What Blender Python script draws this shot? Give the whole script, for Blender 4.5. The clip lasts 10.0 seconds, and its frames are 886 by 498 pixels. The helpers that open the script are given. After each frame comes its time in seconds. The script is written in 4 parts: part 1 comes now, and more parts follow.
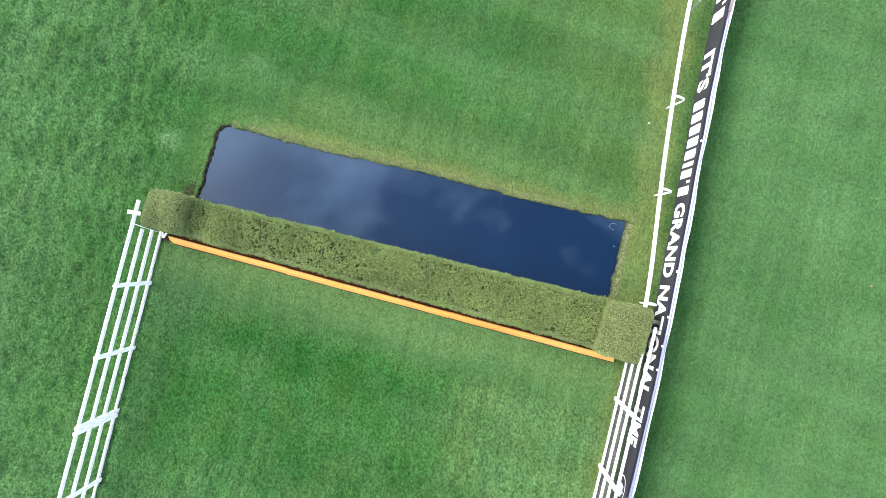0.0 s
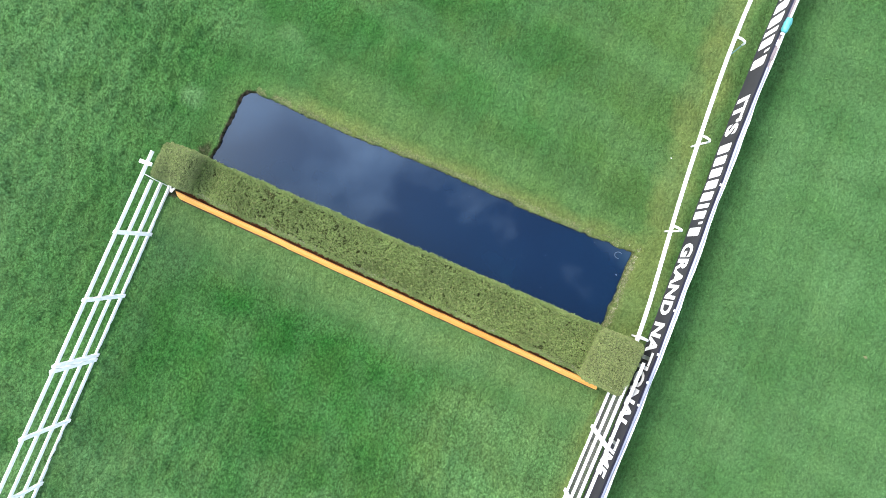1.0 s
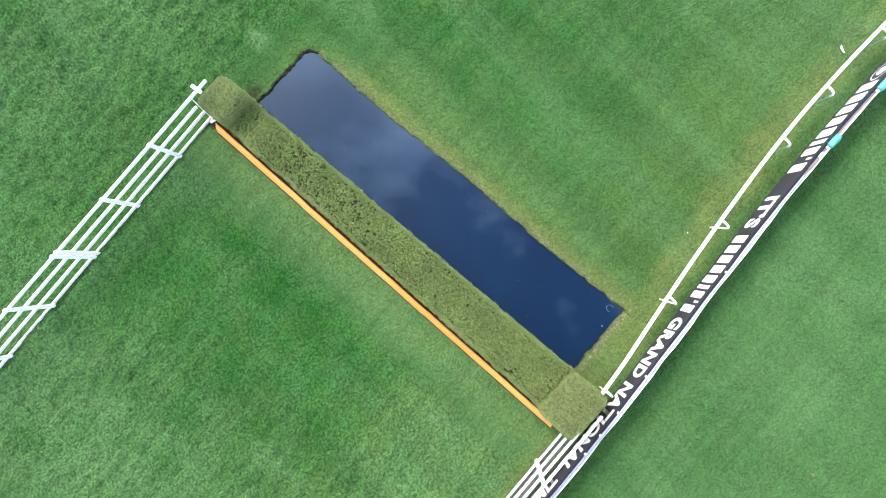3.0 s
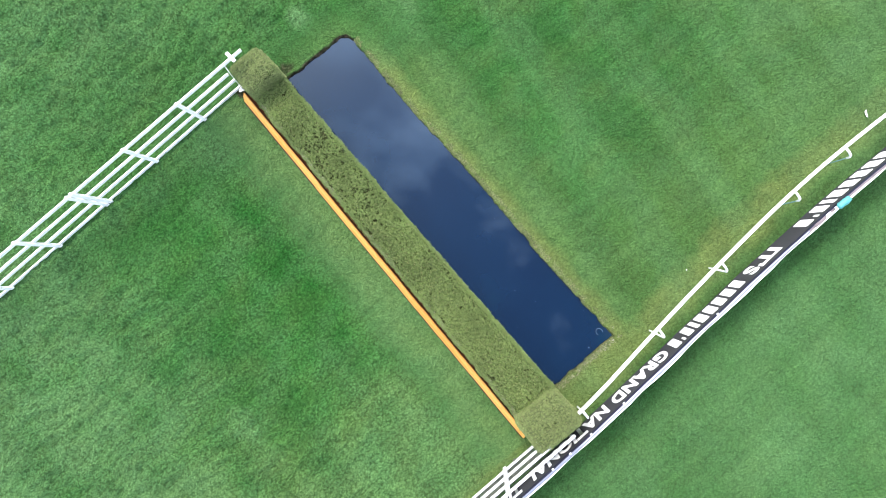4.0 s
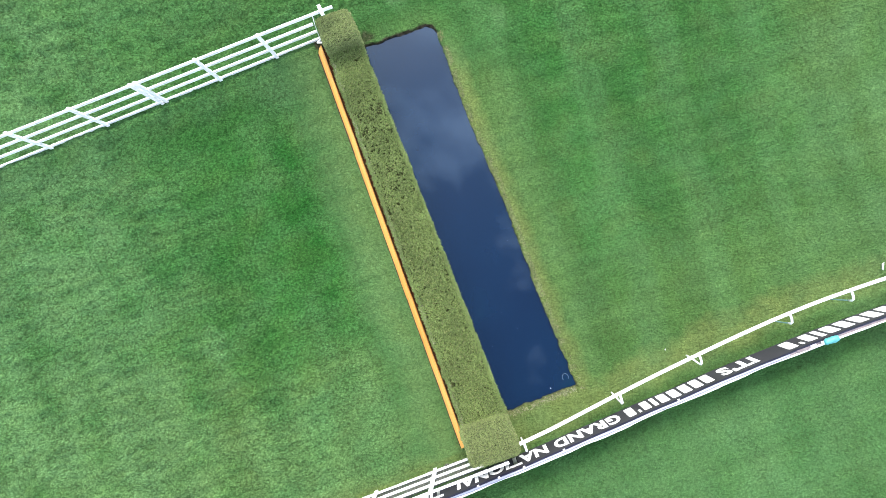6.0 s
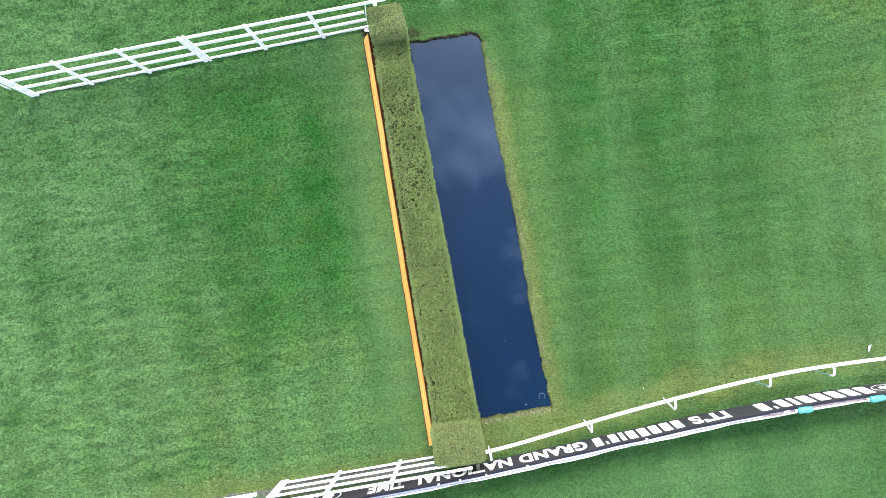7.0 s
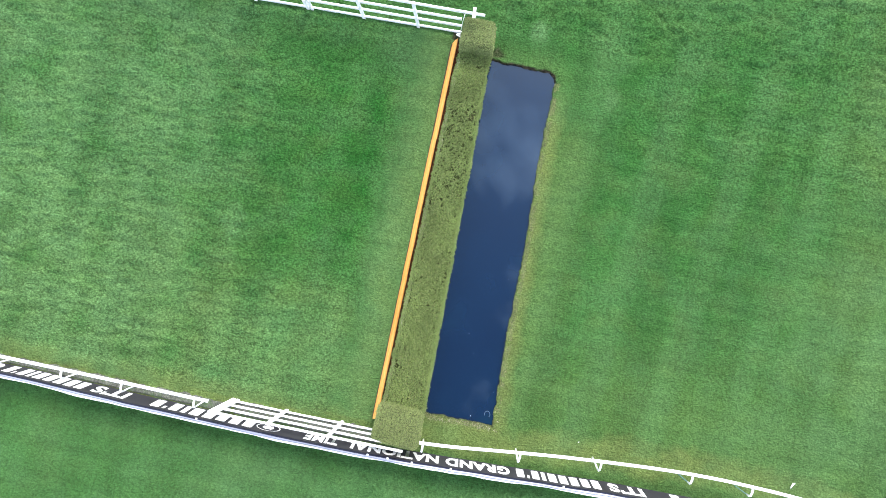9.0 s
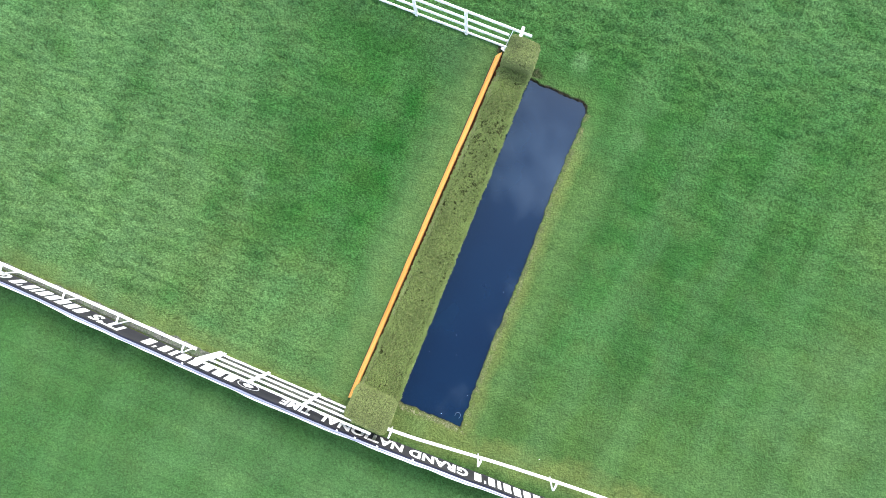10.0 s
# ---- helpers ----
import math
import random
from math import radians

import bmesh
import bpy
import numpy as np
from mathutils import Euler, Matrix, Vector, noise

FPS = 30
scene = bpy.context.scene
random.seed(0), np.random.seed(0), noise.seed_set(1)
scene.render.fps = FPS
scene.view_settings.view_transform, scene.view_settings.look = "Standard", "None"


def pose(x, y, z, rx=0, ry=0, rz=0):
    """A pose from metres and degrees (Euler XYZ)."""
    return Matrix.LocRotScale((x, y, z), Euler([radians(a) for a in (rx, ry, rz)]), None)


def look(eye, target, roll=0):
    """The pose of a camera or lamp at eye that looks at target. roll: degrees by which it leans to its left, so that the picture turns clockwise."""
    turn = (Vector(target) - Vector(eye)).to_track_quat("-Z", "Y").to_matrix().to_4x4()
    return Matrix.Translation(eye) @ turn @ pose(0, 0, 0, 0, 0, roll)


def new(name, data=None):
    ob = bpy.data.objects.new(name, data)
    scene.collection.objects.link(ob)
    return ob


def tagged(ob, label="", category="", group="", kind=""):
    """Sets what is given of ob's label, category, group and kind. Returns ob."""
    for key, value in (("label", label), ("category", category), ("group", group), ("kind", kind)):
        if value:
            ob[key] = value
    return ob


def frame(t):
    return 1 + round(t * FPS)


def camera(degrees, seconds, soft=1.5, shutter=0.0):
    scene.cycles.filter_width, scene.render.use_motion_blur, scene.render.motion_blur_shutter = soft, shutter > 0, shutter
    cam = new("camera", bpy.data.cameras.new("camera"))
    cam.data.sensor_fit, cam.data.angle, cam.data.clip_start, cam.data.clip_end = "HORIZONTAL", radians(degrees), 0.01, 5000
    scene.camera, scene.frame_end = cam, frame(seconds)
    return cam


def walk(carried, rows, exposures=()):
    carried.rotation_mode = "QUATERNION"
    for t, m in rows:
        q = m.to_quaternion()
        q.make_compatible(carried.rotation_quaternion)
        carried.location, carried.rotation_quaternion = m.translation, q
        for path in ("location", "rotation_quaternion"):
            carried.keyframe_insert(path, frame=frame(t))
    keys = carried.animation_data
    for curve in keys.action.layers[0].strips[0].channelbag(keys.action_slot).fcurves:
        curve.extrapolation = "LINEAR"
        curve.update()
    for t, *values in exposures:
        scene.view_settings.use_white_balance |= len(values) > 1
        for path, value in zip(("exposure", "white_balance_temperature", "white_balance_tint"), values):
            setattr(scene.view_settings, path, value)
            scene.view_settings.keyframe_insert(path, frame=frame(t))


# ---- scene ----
cam = camera(76.0, 10.0, soft=0.5)
# seconds, x, y, z, then the turns about x, y and z in degrees: a drone that hangs almost plumb, turns and climbs
ROWS = [
    (0, 1.827, 1.205, 17.632, 2.79, 1.24, 15.77),
    (0.5, 1.822, 1.244, 17.560, 2.77, 1.16, 20.60),
    (1, 1.810, 1.285, 17.544, 2.75, 1.09, 25.25),
    (1.5, 1.786, 1.322, 17.608, 2.75, 1.05, 29.64),
    (2, 1.768, 1.366, 17.725, 2.75, 1.01, 33.81),
    (2.5, 1.762, 1.417, 17.866, 2.75, 0.96, 37.96),
    (4, 1.751, 1.509, 18.308, 2.65, 0.90, 50.98),
    (4.5, 1.758, 1.554, 18.483, 2.62, 0.86, 55.58),
    (5, 1.744, 1.577, 18.663, 2.58, 0.86, 60.48),
    (5.5, 1.712, 1.596, 18.848, 2.57, 0.88, 65.48),
    (7, 1.579, 1.628, 19.499, 2.59, 0.90, 81.41),
    (7.5, 1.555, 1.657, 19.813, 2.61, 0.93, 86.66),
    (8, 1.520, 1.688, 20.162, 2.66, 0.98, 91.81),
    (8.5, 1.502, 1.707, 20.504, 2.68, 1.03, 97.15),
    (9, 1.486, 1.739, 20.839, 2.69, 1.04, 102.67),
    (9.5, 1.459, 1.756, 21.172, 2.73, 1.05, 108.36),
    (10, 1.432, 1.771, 21.504, 2.76, 1.05, 114.05),
]
EXPO = 1.36
walk(cam, [(t, pose(x, y, z, rx, ry, rz)) for t, x, y, z, rx, ry, rz in ROWS], [(0.0, EXPO), (10.0, EXPO)])

# ---- light: a bright, broken sky with a hazy sun low over the inside wing ----
SUN_ELEV, SUN_AZIM = 47.0, 169.0  # azimuth: degrees from +x towards +y
world = bpy.data.worlds.new("sky")
scene.world = world
world.use_nodes = True
wn, wl = world.node_tree.nodes, world.node_tree.links
wn.clear()
w_out, w_bg = wn.new("ShaderNodeOutputWorld"), wn.new("ShaderNodeBackground")
w_sky, w_mix, w_co = wn.new("ShaderNodeTexSky"), wn.new("ShaderNodeMixRGB"), wn.new("ShaderNodeTexCoord")
w_sky.sky_type, w_sky.sun_disc = "NISHITA", False
w_sky.sun_elevation, w_sky.sun_rotation = radians(SUN_ELEV), radians(90.0 - SUN_AZIM)
w_sky.dust_density, w_sky.air_density = 3.0, 1.0
w_noise, w_ramp, w_map = wn.new("ShaderNodeTexNoise"), wn.new("ShaderNodeValToRGB"), wn.new("ShaderNodeMapping")
w_map.inputs["Location"].default_value = (7.3, 4.1, 1.2)
w_map.inputs["Scale"].default_value = (1.0, 1.0, 2.2)
w_noise.inputs["Scale"].default_value, w_noise.inputs["Detail"].default_value = 2.1, 7.0
w_noise.inputs["Roughness"].default_value, w_noise.inputs["Distortion"].default_value = 0.55, 0.4
w_ramp.color_ramp.elements[0].position, w_ramp.color_ramp.elements[1].position = 0.46, 0.72
w_mix.inputs[2].default_value = (15.5, 16.7, 19.3, 1.0)
wl.new(w_co.outputs["Generated"], w_map.inputs["Vector"])
wl.new(w_map.outputs["Vector"], w_noise.inputs["Vector"])
wl.new(w_noise.outputs["Fac"], w_ramp.inputs["Fac"])
wl.new(w_ramp.outputs["Color"], w_mix.inputs[0])
wl.new(w_sky.outputs["Color"], w_mix.inputs[1])
wl.new(w_mix.outputs["Color"], w_bg.inputs["Color"])
w_bg.inputs["Strength"].default_value = 0.15
wl.new(w_bg.outputs["Background"], w_out.inputs["Surface"])

sun = new("sun", bpy.data.lights.new("sun", "SUN"))
sun.data.energy, sun.data.angle, sun.data.color = 1.30, radians(20.0), (1.0, 0.96, 0.9)
_e, _a = radians(SUN_ELEV), radians(SUN_AZIM)
sun.matrix_world = look((math.cos(_e) * math.cos(_a) * 60, math.cos(_e) * math.sin(_a) * 60, math.sin(_e) * 60), (0, 0, 0))


# ---- materials ----
def stuff_mat(name, rough=0.6, metal=0.0, spec=0.5):
    m = bpy.data.materials.new(name)
    m.use_nodes = True
    b = m.node_tree.nodes["Principled BSDF"]
    b.inputs["Roughness"].default_value = rough
    b.inputs["Metallic"].default_value = metal
    b.inputs["Specular IOR Level"].default_value = spec
    return m, m.node_tree.nodes, m.node_tree.links, b


def noise_node(n, l, scale, detail=4.0, rough=0.55, vec=None, stretch=None, turn=0.0):
    t = n.new("ShaderNodeTexNoise")
    t.inputs["Scale"].default_value, t.inputs["Detail"].default_value, t.inputs["Roughness"].default_value = scale, detail, rough
    if vec is None:
        vec = n.new("ShaderNodeNewGeometry").outputs["Position"]
    if stretch:
        mp = n.new("ShaderNodeMapping")
        mp.inputs["Scale"].default_value = stretch
        mp.inputs["Rotation"].default_value = (0, 0, radians(turn))
        l.new(vec, mp.inputs["Vector"])
        vec = mp.outputs["Vector"]
    l.new(vec, t.inputs["Vector"])
    return t.outputs["Fac"]


def ramp_node(n, l, fac, stops):
    r = n.new("ShaderNodeValToRGB")
    e = r.color_ramp.elements
    while len(e) < len(stops):
        e.new(0.5)
    for k, (p, c) in enumerate(stops):
        e[k].position, e[k].color = p, (*c, 1) if len(c) == 3 else c
    l.new(fac, r.inputs["Fac"])
    return r.outputs["Color"]


def mix_node(n, l, fac, a, b, mode="MIX"):
    x = n.new("ShaderNodeMixRGB")
    x.blend_type = mode
    for k, v in ((0, fac), (1, a), (2, b)):
        if isinstance(v, (int, float)):
            x.inputs[k].default_value = v
        elif isinstance(v, tuple):
            x.inputs[k].default_value = (*v, 1)
        else:
            l.new(v, x.inputs[k])
    return x.outputs["Color"]


def bump_node(n, l, b, height, strength, dist):
    u = n.new("ShaderNodeBump")
    u.inputs["Strength"].default_value, u.inputs["Distance"].default_value = strength, dist
    l.new(height, u.inputs["Height"])
    l.new(u.outputs["Normal"], b.inputs["Normal"])


def attr_node(n, name):
    a = n.new("ShaderNodeAttribute")
    a.attribute_name = name
    return a.outputs["Fac"]


def grey(v):
    return (v, v, v)


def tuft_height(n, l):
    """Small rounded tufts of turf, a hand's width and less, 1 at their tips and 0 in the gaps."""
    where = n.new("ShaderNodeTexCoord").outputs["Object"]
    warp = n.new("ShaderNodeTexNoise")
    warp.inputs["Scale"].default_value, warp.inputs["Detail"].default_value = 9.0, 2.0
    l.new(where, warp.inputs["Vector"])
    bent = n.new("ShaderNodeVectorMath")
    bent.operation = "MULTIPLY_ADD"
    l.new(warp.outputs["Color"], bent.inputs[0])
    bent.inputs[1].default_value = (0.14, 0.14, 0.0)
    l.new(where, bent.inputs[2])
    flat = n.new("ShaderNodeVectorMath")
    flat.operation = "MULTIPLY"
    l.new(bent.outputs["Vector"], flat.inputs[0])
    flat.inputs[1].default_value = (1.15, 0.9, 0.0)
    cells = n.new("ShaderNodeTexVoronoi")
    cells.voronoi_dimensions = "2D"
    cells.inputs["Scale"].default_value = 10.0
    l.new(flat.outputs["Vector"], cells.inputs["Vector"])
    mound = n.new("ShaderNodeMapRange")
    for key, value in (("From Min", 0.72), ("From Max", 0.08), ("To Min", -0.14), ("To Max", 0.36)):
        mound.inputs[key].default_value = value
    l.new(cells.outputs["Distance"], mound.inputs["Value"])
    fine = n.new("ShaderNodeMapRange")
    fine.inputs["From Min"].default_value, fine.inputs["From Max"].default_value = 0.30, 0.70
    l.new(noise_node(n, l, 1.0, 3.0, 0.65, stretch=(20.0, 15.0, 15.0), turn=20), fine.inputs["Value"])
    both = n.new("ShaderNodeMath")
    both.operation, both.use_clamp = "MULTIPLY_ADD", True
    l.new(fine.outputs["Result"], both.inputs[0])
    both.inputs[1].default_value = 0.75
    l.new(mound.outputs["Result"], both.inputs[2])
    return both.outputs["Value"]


def grass_colour(n, l):
    """Turf colour over the plan: lush and worn areas from the ground's attributes, blotches at several sizes, tufts
    with painted shading.
    """
    base = ramp_node(n, l, noise_node(n, l, 0.22, 3.0), [(0.3, (0.037, 0.117, 0.028)), (0.55, (0.050, 0.138, 0.035)), (0.75, (0.064, 0.155, 0.043))])
    lush = mix_node(n, l, attr_node(n, "lush"), base, (0.024, 0.107, 0.019))
    worn = mix_node(n, l, attr_node(n, "worn"), lush, (0.172, 0.212, 0.064))
    pale = ramp_node(n, l, noise_node(n, l, 0.8, 1.5, 0.5), [(0.42, grey(0.0)), (0.68, grey(0.28))])
    worn = mix_node(n, l, pale, worn, (0.080, 0.165, 0.064))
    worn = mix_node(n, l, attr_node(n, "pale"), worn, (0.094, 0.194, 0.070))
    straw = ramp_node(n, l, noise_node(n, l, 0.9, 1.5, 0.5, stretch=(1.0, 0.7, 1.0), turn=40), [(0.44, grey(0.0)), (0.70, grey(0.15))])
    worn = mix_node(n, l, straw, worn, (0.112, 0.186, 0.056))
    swath = ramp_node(n, l, noise_node(n, l, 1.0, 3.0, 0.5, stretch=(2.6, 0.13, 1.0)), [(0.35, grey(0.92)), (0.65, grey(1.08))])
    worn = mix_node(n, l, 1.0, worn, swath, "MULTIPLY")
    bands = ramp_node(n, l, noise_node(n, l, 1.0, 2.0, 0.4, stretch=(0.07, 0.95, 1.0), turn=3), [(0.38, grey(0.93)), (0.62, grey(1.08))])
    worn = mix_node(n, l, 1.0, worn, bands, "MULTIPLY")
    clump = ramp_node(n, l, noise_node(n, l, 5.0, 3.0, 0.6), [(0.34, grey(0.92)), (0.66, grey(1.08))])
    worn = mix_node(n, l, 1.0, worn, clump, "MULTIPLY")
    # painted relief: shade coloured into the tuft gaps, bluish sky sheen onto the tips
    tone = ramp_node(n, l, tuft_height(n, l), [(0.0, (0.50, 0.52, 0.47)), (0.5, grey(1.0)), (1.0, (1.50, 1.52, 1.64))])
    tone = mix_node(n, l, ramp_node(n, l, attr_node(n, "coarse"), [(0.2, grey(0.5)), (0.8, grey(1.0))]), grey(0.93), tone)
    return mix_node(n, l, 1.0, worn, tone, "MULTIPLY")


def make_turf():
    m, n, l, b = stuff_mat("turf", 0.9, spec=0.05)
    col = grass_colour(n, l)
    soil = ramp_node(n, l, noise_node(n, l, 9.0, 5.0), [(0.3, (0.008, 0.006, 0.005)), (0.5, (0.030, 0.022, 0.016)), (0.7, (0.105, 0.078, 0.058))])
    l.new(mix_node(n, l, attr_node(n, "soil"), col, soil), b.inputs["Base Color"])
    bump_node(n, l, b, tuft_height(n, l), 1.0, 0.06)
    return m


def make_blade():
    m, n, l, b = stuff_mat("grass_blade", 0.8, spec=0.05)
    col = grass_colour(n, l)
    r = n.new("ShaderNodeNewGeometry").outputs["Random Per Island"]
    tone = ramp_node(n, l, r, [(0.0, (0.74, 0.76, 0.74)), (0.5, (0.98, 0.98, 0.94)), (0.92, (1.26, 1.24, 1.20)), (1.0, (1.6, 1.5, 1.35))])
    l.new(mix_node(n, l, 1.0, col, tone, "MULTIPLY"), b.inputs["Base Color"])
    return m


def make_leaf(name, dark, mid, light, dry):
    m, n, l, b = stuff_mat(name, 0.5, spec=0.3)
    r = n.new("ShaderNodeNewGeometry").outputs["Random Per Island"]
    col = ramp_node(n, l, r, [(0.0, dark), (0.45, mid), (0.9, light), (1.0, dry)])
    blot = ramp_node(n, l, noise_node(n, l, 1.3, 4.0), [(0.3, grey(0.78)), (0.7, grey(1.2))])
    col = mix_node(n, l, 1.0, col, blot, "MULTIPLY")
    tuft = ramp_node(n, l, noise_node(n, l, 17.0, 3.0), [(0.36, grey(0.62)), (0.60, grey(1.22))])
    l.new(mix_node(n, l, 1.0, col, tuft, "MULTIPLY"), b.inputs["Base Color"])
    return m


def make_plain(name, colour, rough=0.5, metal=0.0, spec=0.5, vary=0.12, scale=6.0, bump=0.0, dirt=None):
    m, n, l, b = stuff_mat(name, rough, metal, spec)
    big = ramp_node(n, l, noise_node(n, l, scale, 6.0, 0.6), [(0.3, grey(1.0 - vary)), (0.7, grey(1.0 + vary * 0.6))])
    col = mix_node(n, l, 1.0, colour, big, "MULTIPLY")
    if dirt:
        spots = ramp_node(n, l, noise_node(n, l, scale * 5, 5.0, 0.7), [(0.58, grey(0.0)), (0.75, grey(0.6))])
        col = mix_node(n, l, spots, col, dirt)
    l.new(col, b.inputs["Base Color"])
    if bump:
        bump_node(n, l, b, noise_node(n, l, scale * 12, 4.0), 0.5, bump)
    return m


def make_water():
    m, n, l, b = stuff_mat("pond_water", 0.03, spec=1.0)
    col = ramp_node(n, l, noise_node(n, l, 0.35, 4.0), [(0.35, (0.0012, 0.0080, 0.025)), (0.60, (0.0016, 0.0105, 0.030)), (0.72, (0.0020, 0.0150, 0.034))])
    l.new(col, b.inputs["Base Color"])
    b.inputs["IOR"].default_value = 1.4
    b.inputs["Specular Tint"].default_value = (0.51, 0.70, 0.90, 1.0)
    bump_node(n, l, b, noise_node(n, l, 1.6, 3.0), 0.04, 0.02)
    return m


def make_orange():
    m, n, l, b = stuff_mat("orange_paint", 0.5, spec=0.4)
    grain = ramp_node(n, l, noise_node(n, l, 1.0, 5.0, 0.6, stretch=(1.2, 60.0, 60.0)), [(0.3, (0.70, 0.33, 0.066)), (0.7, (0.82, 0.45, 0.125))])
    fade = ramp_node(n, l, noise_node(n, l, 0.16, 2.0, 0.4), [(0.40, grey(0.75)), (0.56, grey(0.0))])
    grain = mix_node(n, l, fade, grain, (0.62, 0.24, 0.035))
    wear = ramp_node(n, l, noise_node(n, l, 4.0, 6.0, 0.7), [(0.60, grey(0.0)), (0.80, grey(0.55))])
    l.new(mix_node(n, l, wear, grain, (0.50, 0.19, 0.035)), b.inputs["Base Color"])
    return m


TURF, BLADE = make_turf(), make_blade()
LEAF = make_leaf("spruce_sprigs", (0.130, 0.186, 0.050), (0.174, 0.248, 0.068), (0.228, 0.308, 0.096), (0.33, 0.26, 0.14))
LEAF_END = make_leaf("clipped_sprigs", (0.145, 0.190, 0.062), (0.208, 0.270, 0.090), (0.300, 0.358, 0.135), (0.38, 0.34, 0.19))
DRY = make_leaf("dry_twig", (0.16, 0.14, 0.08), (0.30, 0.27, 0.19), (0.42, 0.38, 0.30), (0.5, 0.44, 0.36))
# shade deep between the sprigs, put into the colour of a dark olive core
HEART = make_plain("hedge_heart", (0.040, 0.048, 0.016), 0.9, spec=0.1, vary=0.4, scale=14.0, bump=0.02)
WHITE = make_plain("white_gloss_paint", (0.88, 0.88, 0.87), 0.35, vary=0.07, scale=2.0, dirt=(0.62, 0.63, 0.58))
PVC = make_plain("white_plastic", (0.85, 0.85, 0.84), 0.3, vary=0.05, scale=1.5)
AQUA = make_plain("aqua_coated_tube", (0.13, 0.27, 0.25), 0.5, vary=0.1)
PAD = make_plain("aqua_vinyl_pad", (0.085, 0.36, 0.355), 0.4, vary=0.12, scale=5.0, bump=0.004)
BANNER = make_plain("charcoal_banner_mesh", (0.036, 0.036, 0.042), 0.65, spec=0.3, vary=0.18, scale=1.4, bump=0.002)
NAVY = make_plain("navy_vinyl_hem", (0.009, 0.010, 0.026), 0.4, vary=0.15)
LILAC = make_plain("pale_blue_vinyl_sleeve", (0.21, 0.23, 0.30), 0.35, vary=0.15, scale=1.2)
DULL = make_plain("weathered_timber_cap", (0.23, 0.19, 0.19), 0.8, vary=0.3, scale=3.0, bump=0.003)
INK = make_plain("white_banner_print", (0.84, 0.84, 0.84), 0.6, vary=0.04)
SOIL = make_plain("red_brown_bark_soil", (0.085, 0.030, 0.015), 0.95, spec=0.1, vary=0.5, scale=12.0, bump=0.02)
RUST = make_plain("dark_orange_kick_rail", (0.060, 0.024, 0.009), 0.8, vary=0.25, scale=5.0)
ORANGE, WATER = make_orange(), make_water()
CRATE = make_plain("slate_plastic_sheet", (0.032, 0.036, 0.050), 0.6, vary=0.2, scale=2.0)
PAPER = make_plain("white_paper", (0.80, 0.80, 0.80), 0.8, vary=0.08)


# ---- small builders ----
def mesh_from(name, verts, faces, mats, smooth=False):
    me = bpy.data.meshes.new(name)
    me.from_pydata([tuple(v) for v in verts], [], faces)
    for m in (mats if isinstance(mats, (list, tuple)) else [mats]):
        me.materials.append(m)
    if smooth:
        me.polygons.foreach_set("use_smooth", [True] * len(me.polygons))
    me.update()
    return me


def part(name, bm, material, parent, label=""):
    """Links a bmesh (or a mesh) as one mesh object under a thing or a part."""
    if isinstance(bm, bmesh.types.BMesh):
        me = bpy.data.meshes.new(name)
        bm.to_mesh(me)
        bm.free()
        me.materials.append(material)
    else:
        me = bm
    ob = new(name, me)
    ob.parent = parent
    return tagged(ob, label=label)


def thing(name, x, y, z, label, category, group="", kind=""):
    ob = new(name)
    ob.location = (x, y, z)
    ob.empty_display_size = 0.2
    return tagged(ob, label, category, group, kind)


def box_bm(x0, x1, y0, y1, z0, z1, bevel=0.008, segs=2):
    bm = bmesh.new()
    bmesh.ops.create_cube(bm, size=1.0)
    for v in bm.verts:
        v.co = Vector(((x0 + x1) / 2 + v.co.x * (x1 - x0), (y0 + y1) / 2 + v.co.y * (y1 - y0), (z0 + z1) / 2 + v.co.z * (z1 - z0)))
    if bevel:
        bmesh.ops.bevel(bm, geom=bm.edges[:], offset=bevel, segments=segs, affect="EDGES", profile=0.6)
    return bm


def bar_bm(a, b, width, thick, side, bevel=0.008):
    """A squared bar from a to b; side: the way of its width."""
    a, b, side = Vector(a), Vector(b), Vector(side).normalized()
    along = b - a
    length = along.length
    along.normalize()
    side = (side - along * side.dot(along)).normalized()
    third = along.cross(side)
    bm = box_bm(-length / 2, length / 2, -width / 2, width / 2, -thick / 2, thick / 2, bevel)
    m = Matrix((along, side, third)).transposed().to_4x4()
    m.translation = (a + b) / 2
    bm.transform(m)
    return bm


def tube_mesh(name, path, radius, mat, sides=10, caps=True):
    """A round tube along a list of points; radius: one number, or one a point."""
    pts = [Vector(p) for p in path]
    rad = radius if isinstance(radius, (list, tuple)) else [radius] * len(pts)
    verts, faces, up = [], [], None
    for k, p in enumerate(pts):
        t = (pts[min(k + 1, len(pts) - 1)] - pts[max(k - 1, 0)]).normalized()
        if up is None:
            up = Vector((0, 0, 1)) if abs(t.z) < 0.9 else Vector((0, 1, 0))
        s = t.cross(up).normalized()
        up = s.cross(t).normalized()
        for j in range(sides):
            a = 2 * math.pi * j / sides
            verts.append(p + (s * math.cos(a) + up * math.sin(a)) * rad[k])
    for k in range(len(pts) - 1):
        for j in range(sides):
            j2 = (j + 1) % sides
            faces.append((k * sides + j, k * sides + j2, (k + 1) * sides + j2, (k + 1) * sides + j))
    if caps:
        faces += [tuple(range(sides))[::-1], tuple((len(pts) - 1) * sides + j for j in range(sides))]
    return mesh_from(name, verts, faces, mat, smooth=True)


def glide(knots, y):
    """x at y along a gentle line through the knots (y, x)."""
    ys, xs = [k[0] for k in knots], [k[1] for k in knots]
    w = 1.2
    return float(np.mean([np.interp(y + d, ys, xs) for d in (-w, -w / 2, 0, w / 2, w)]))


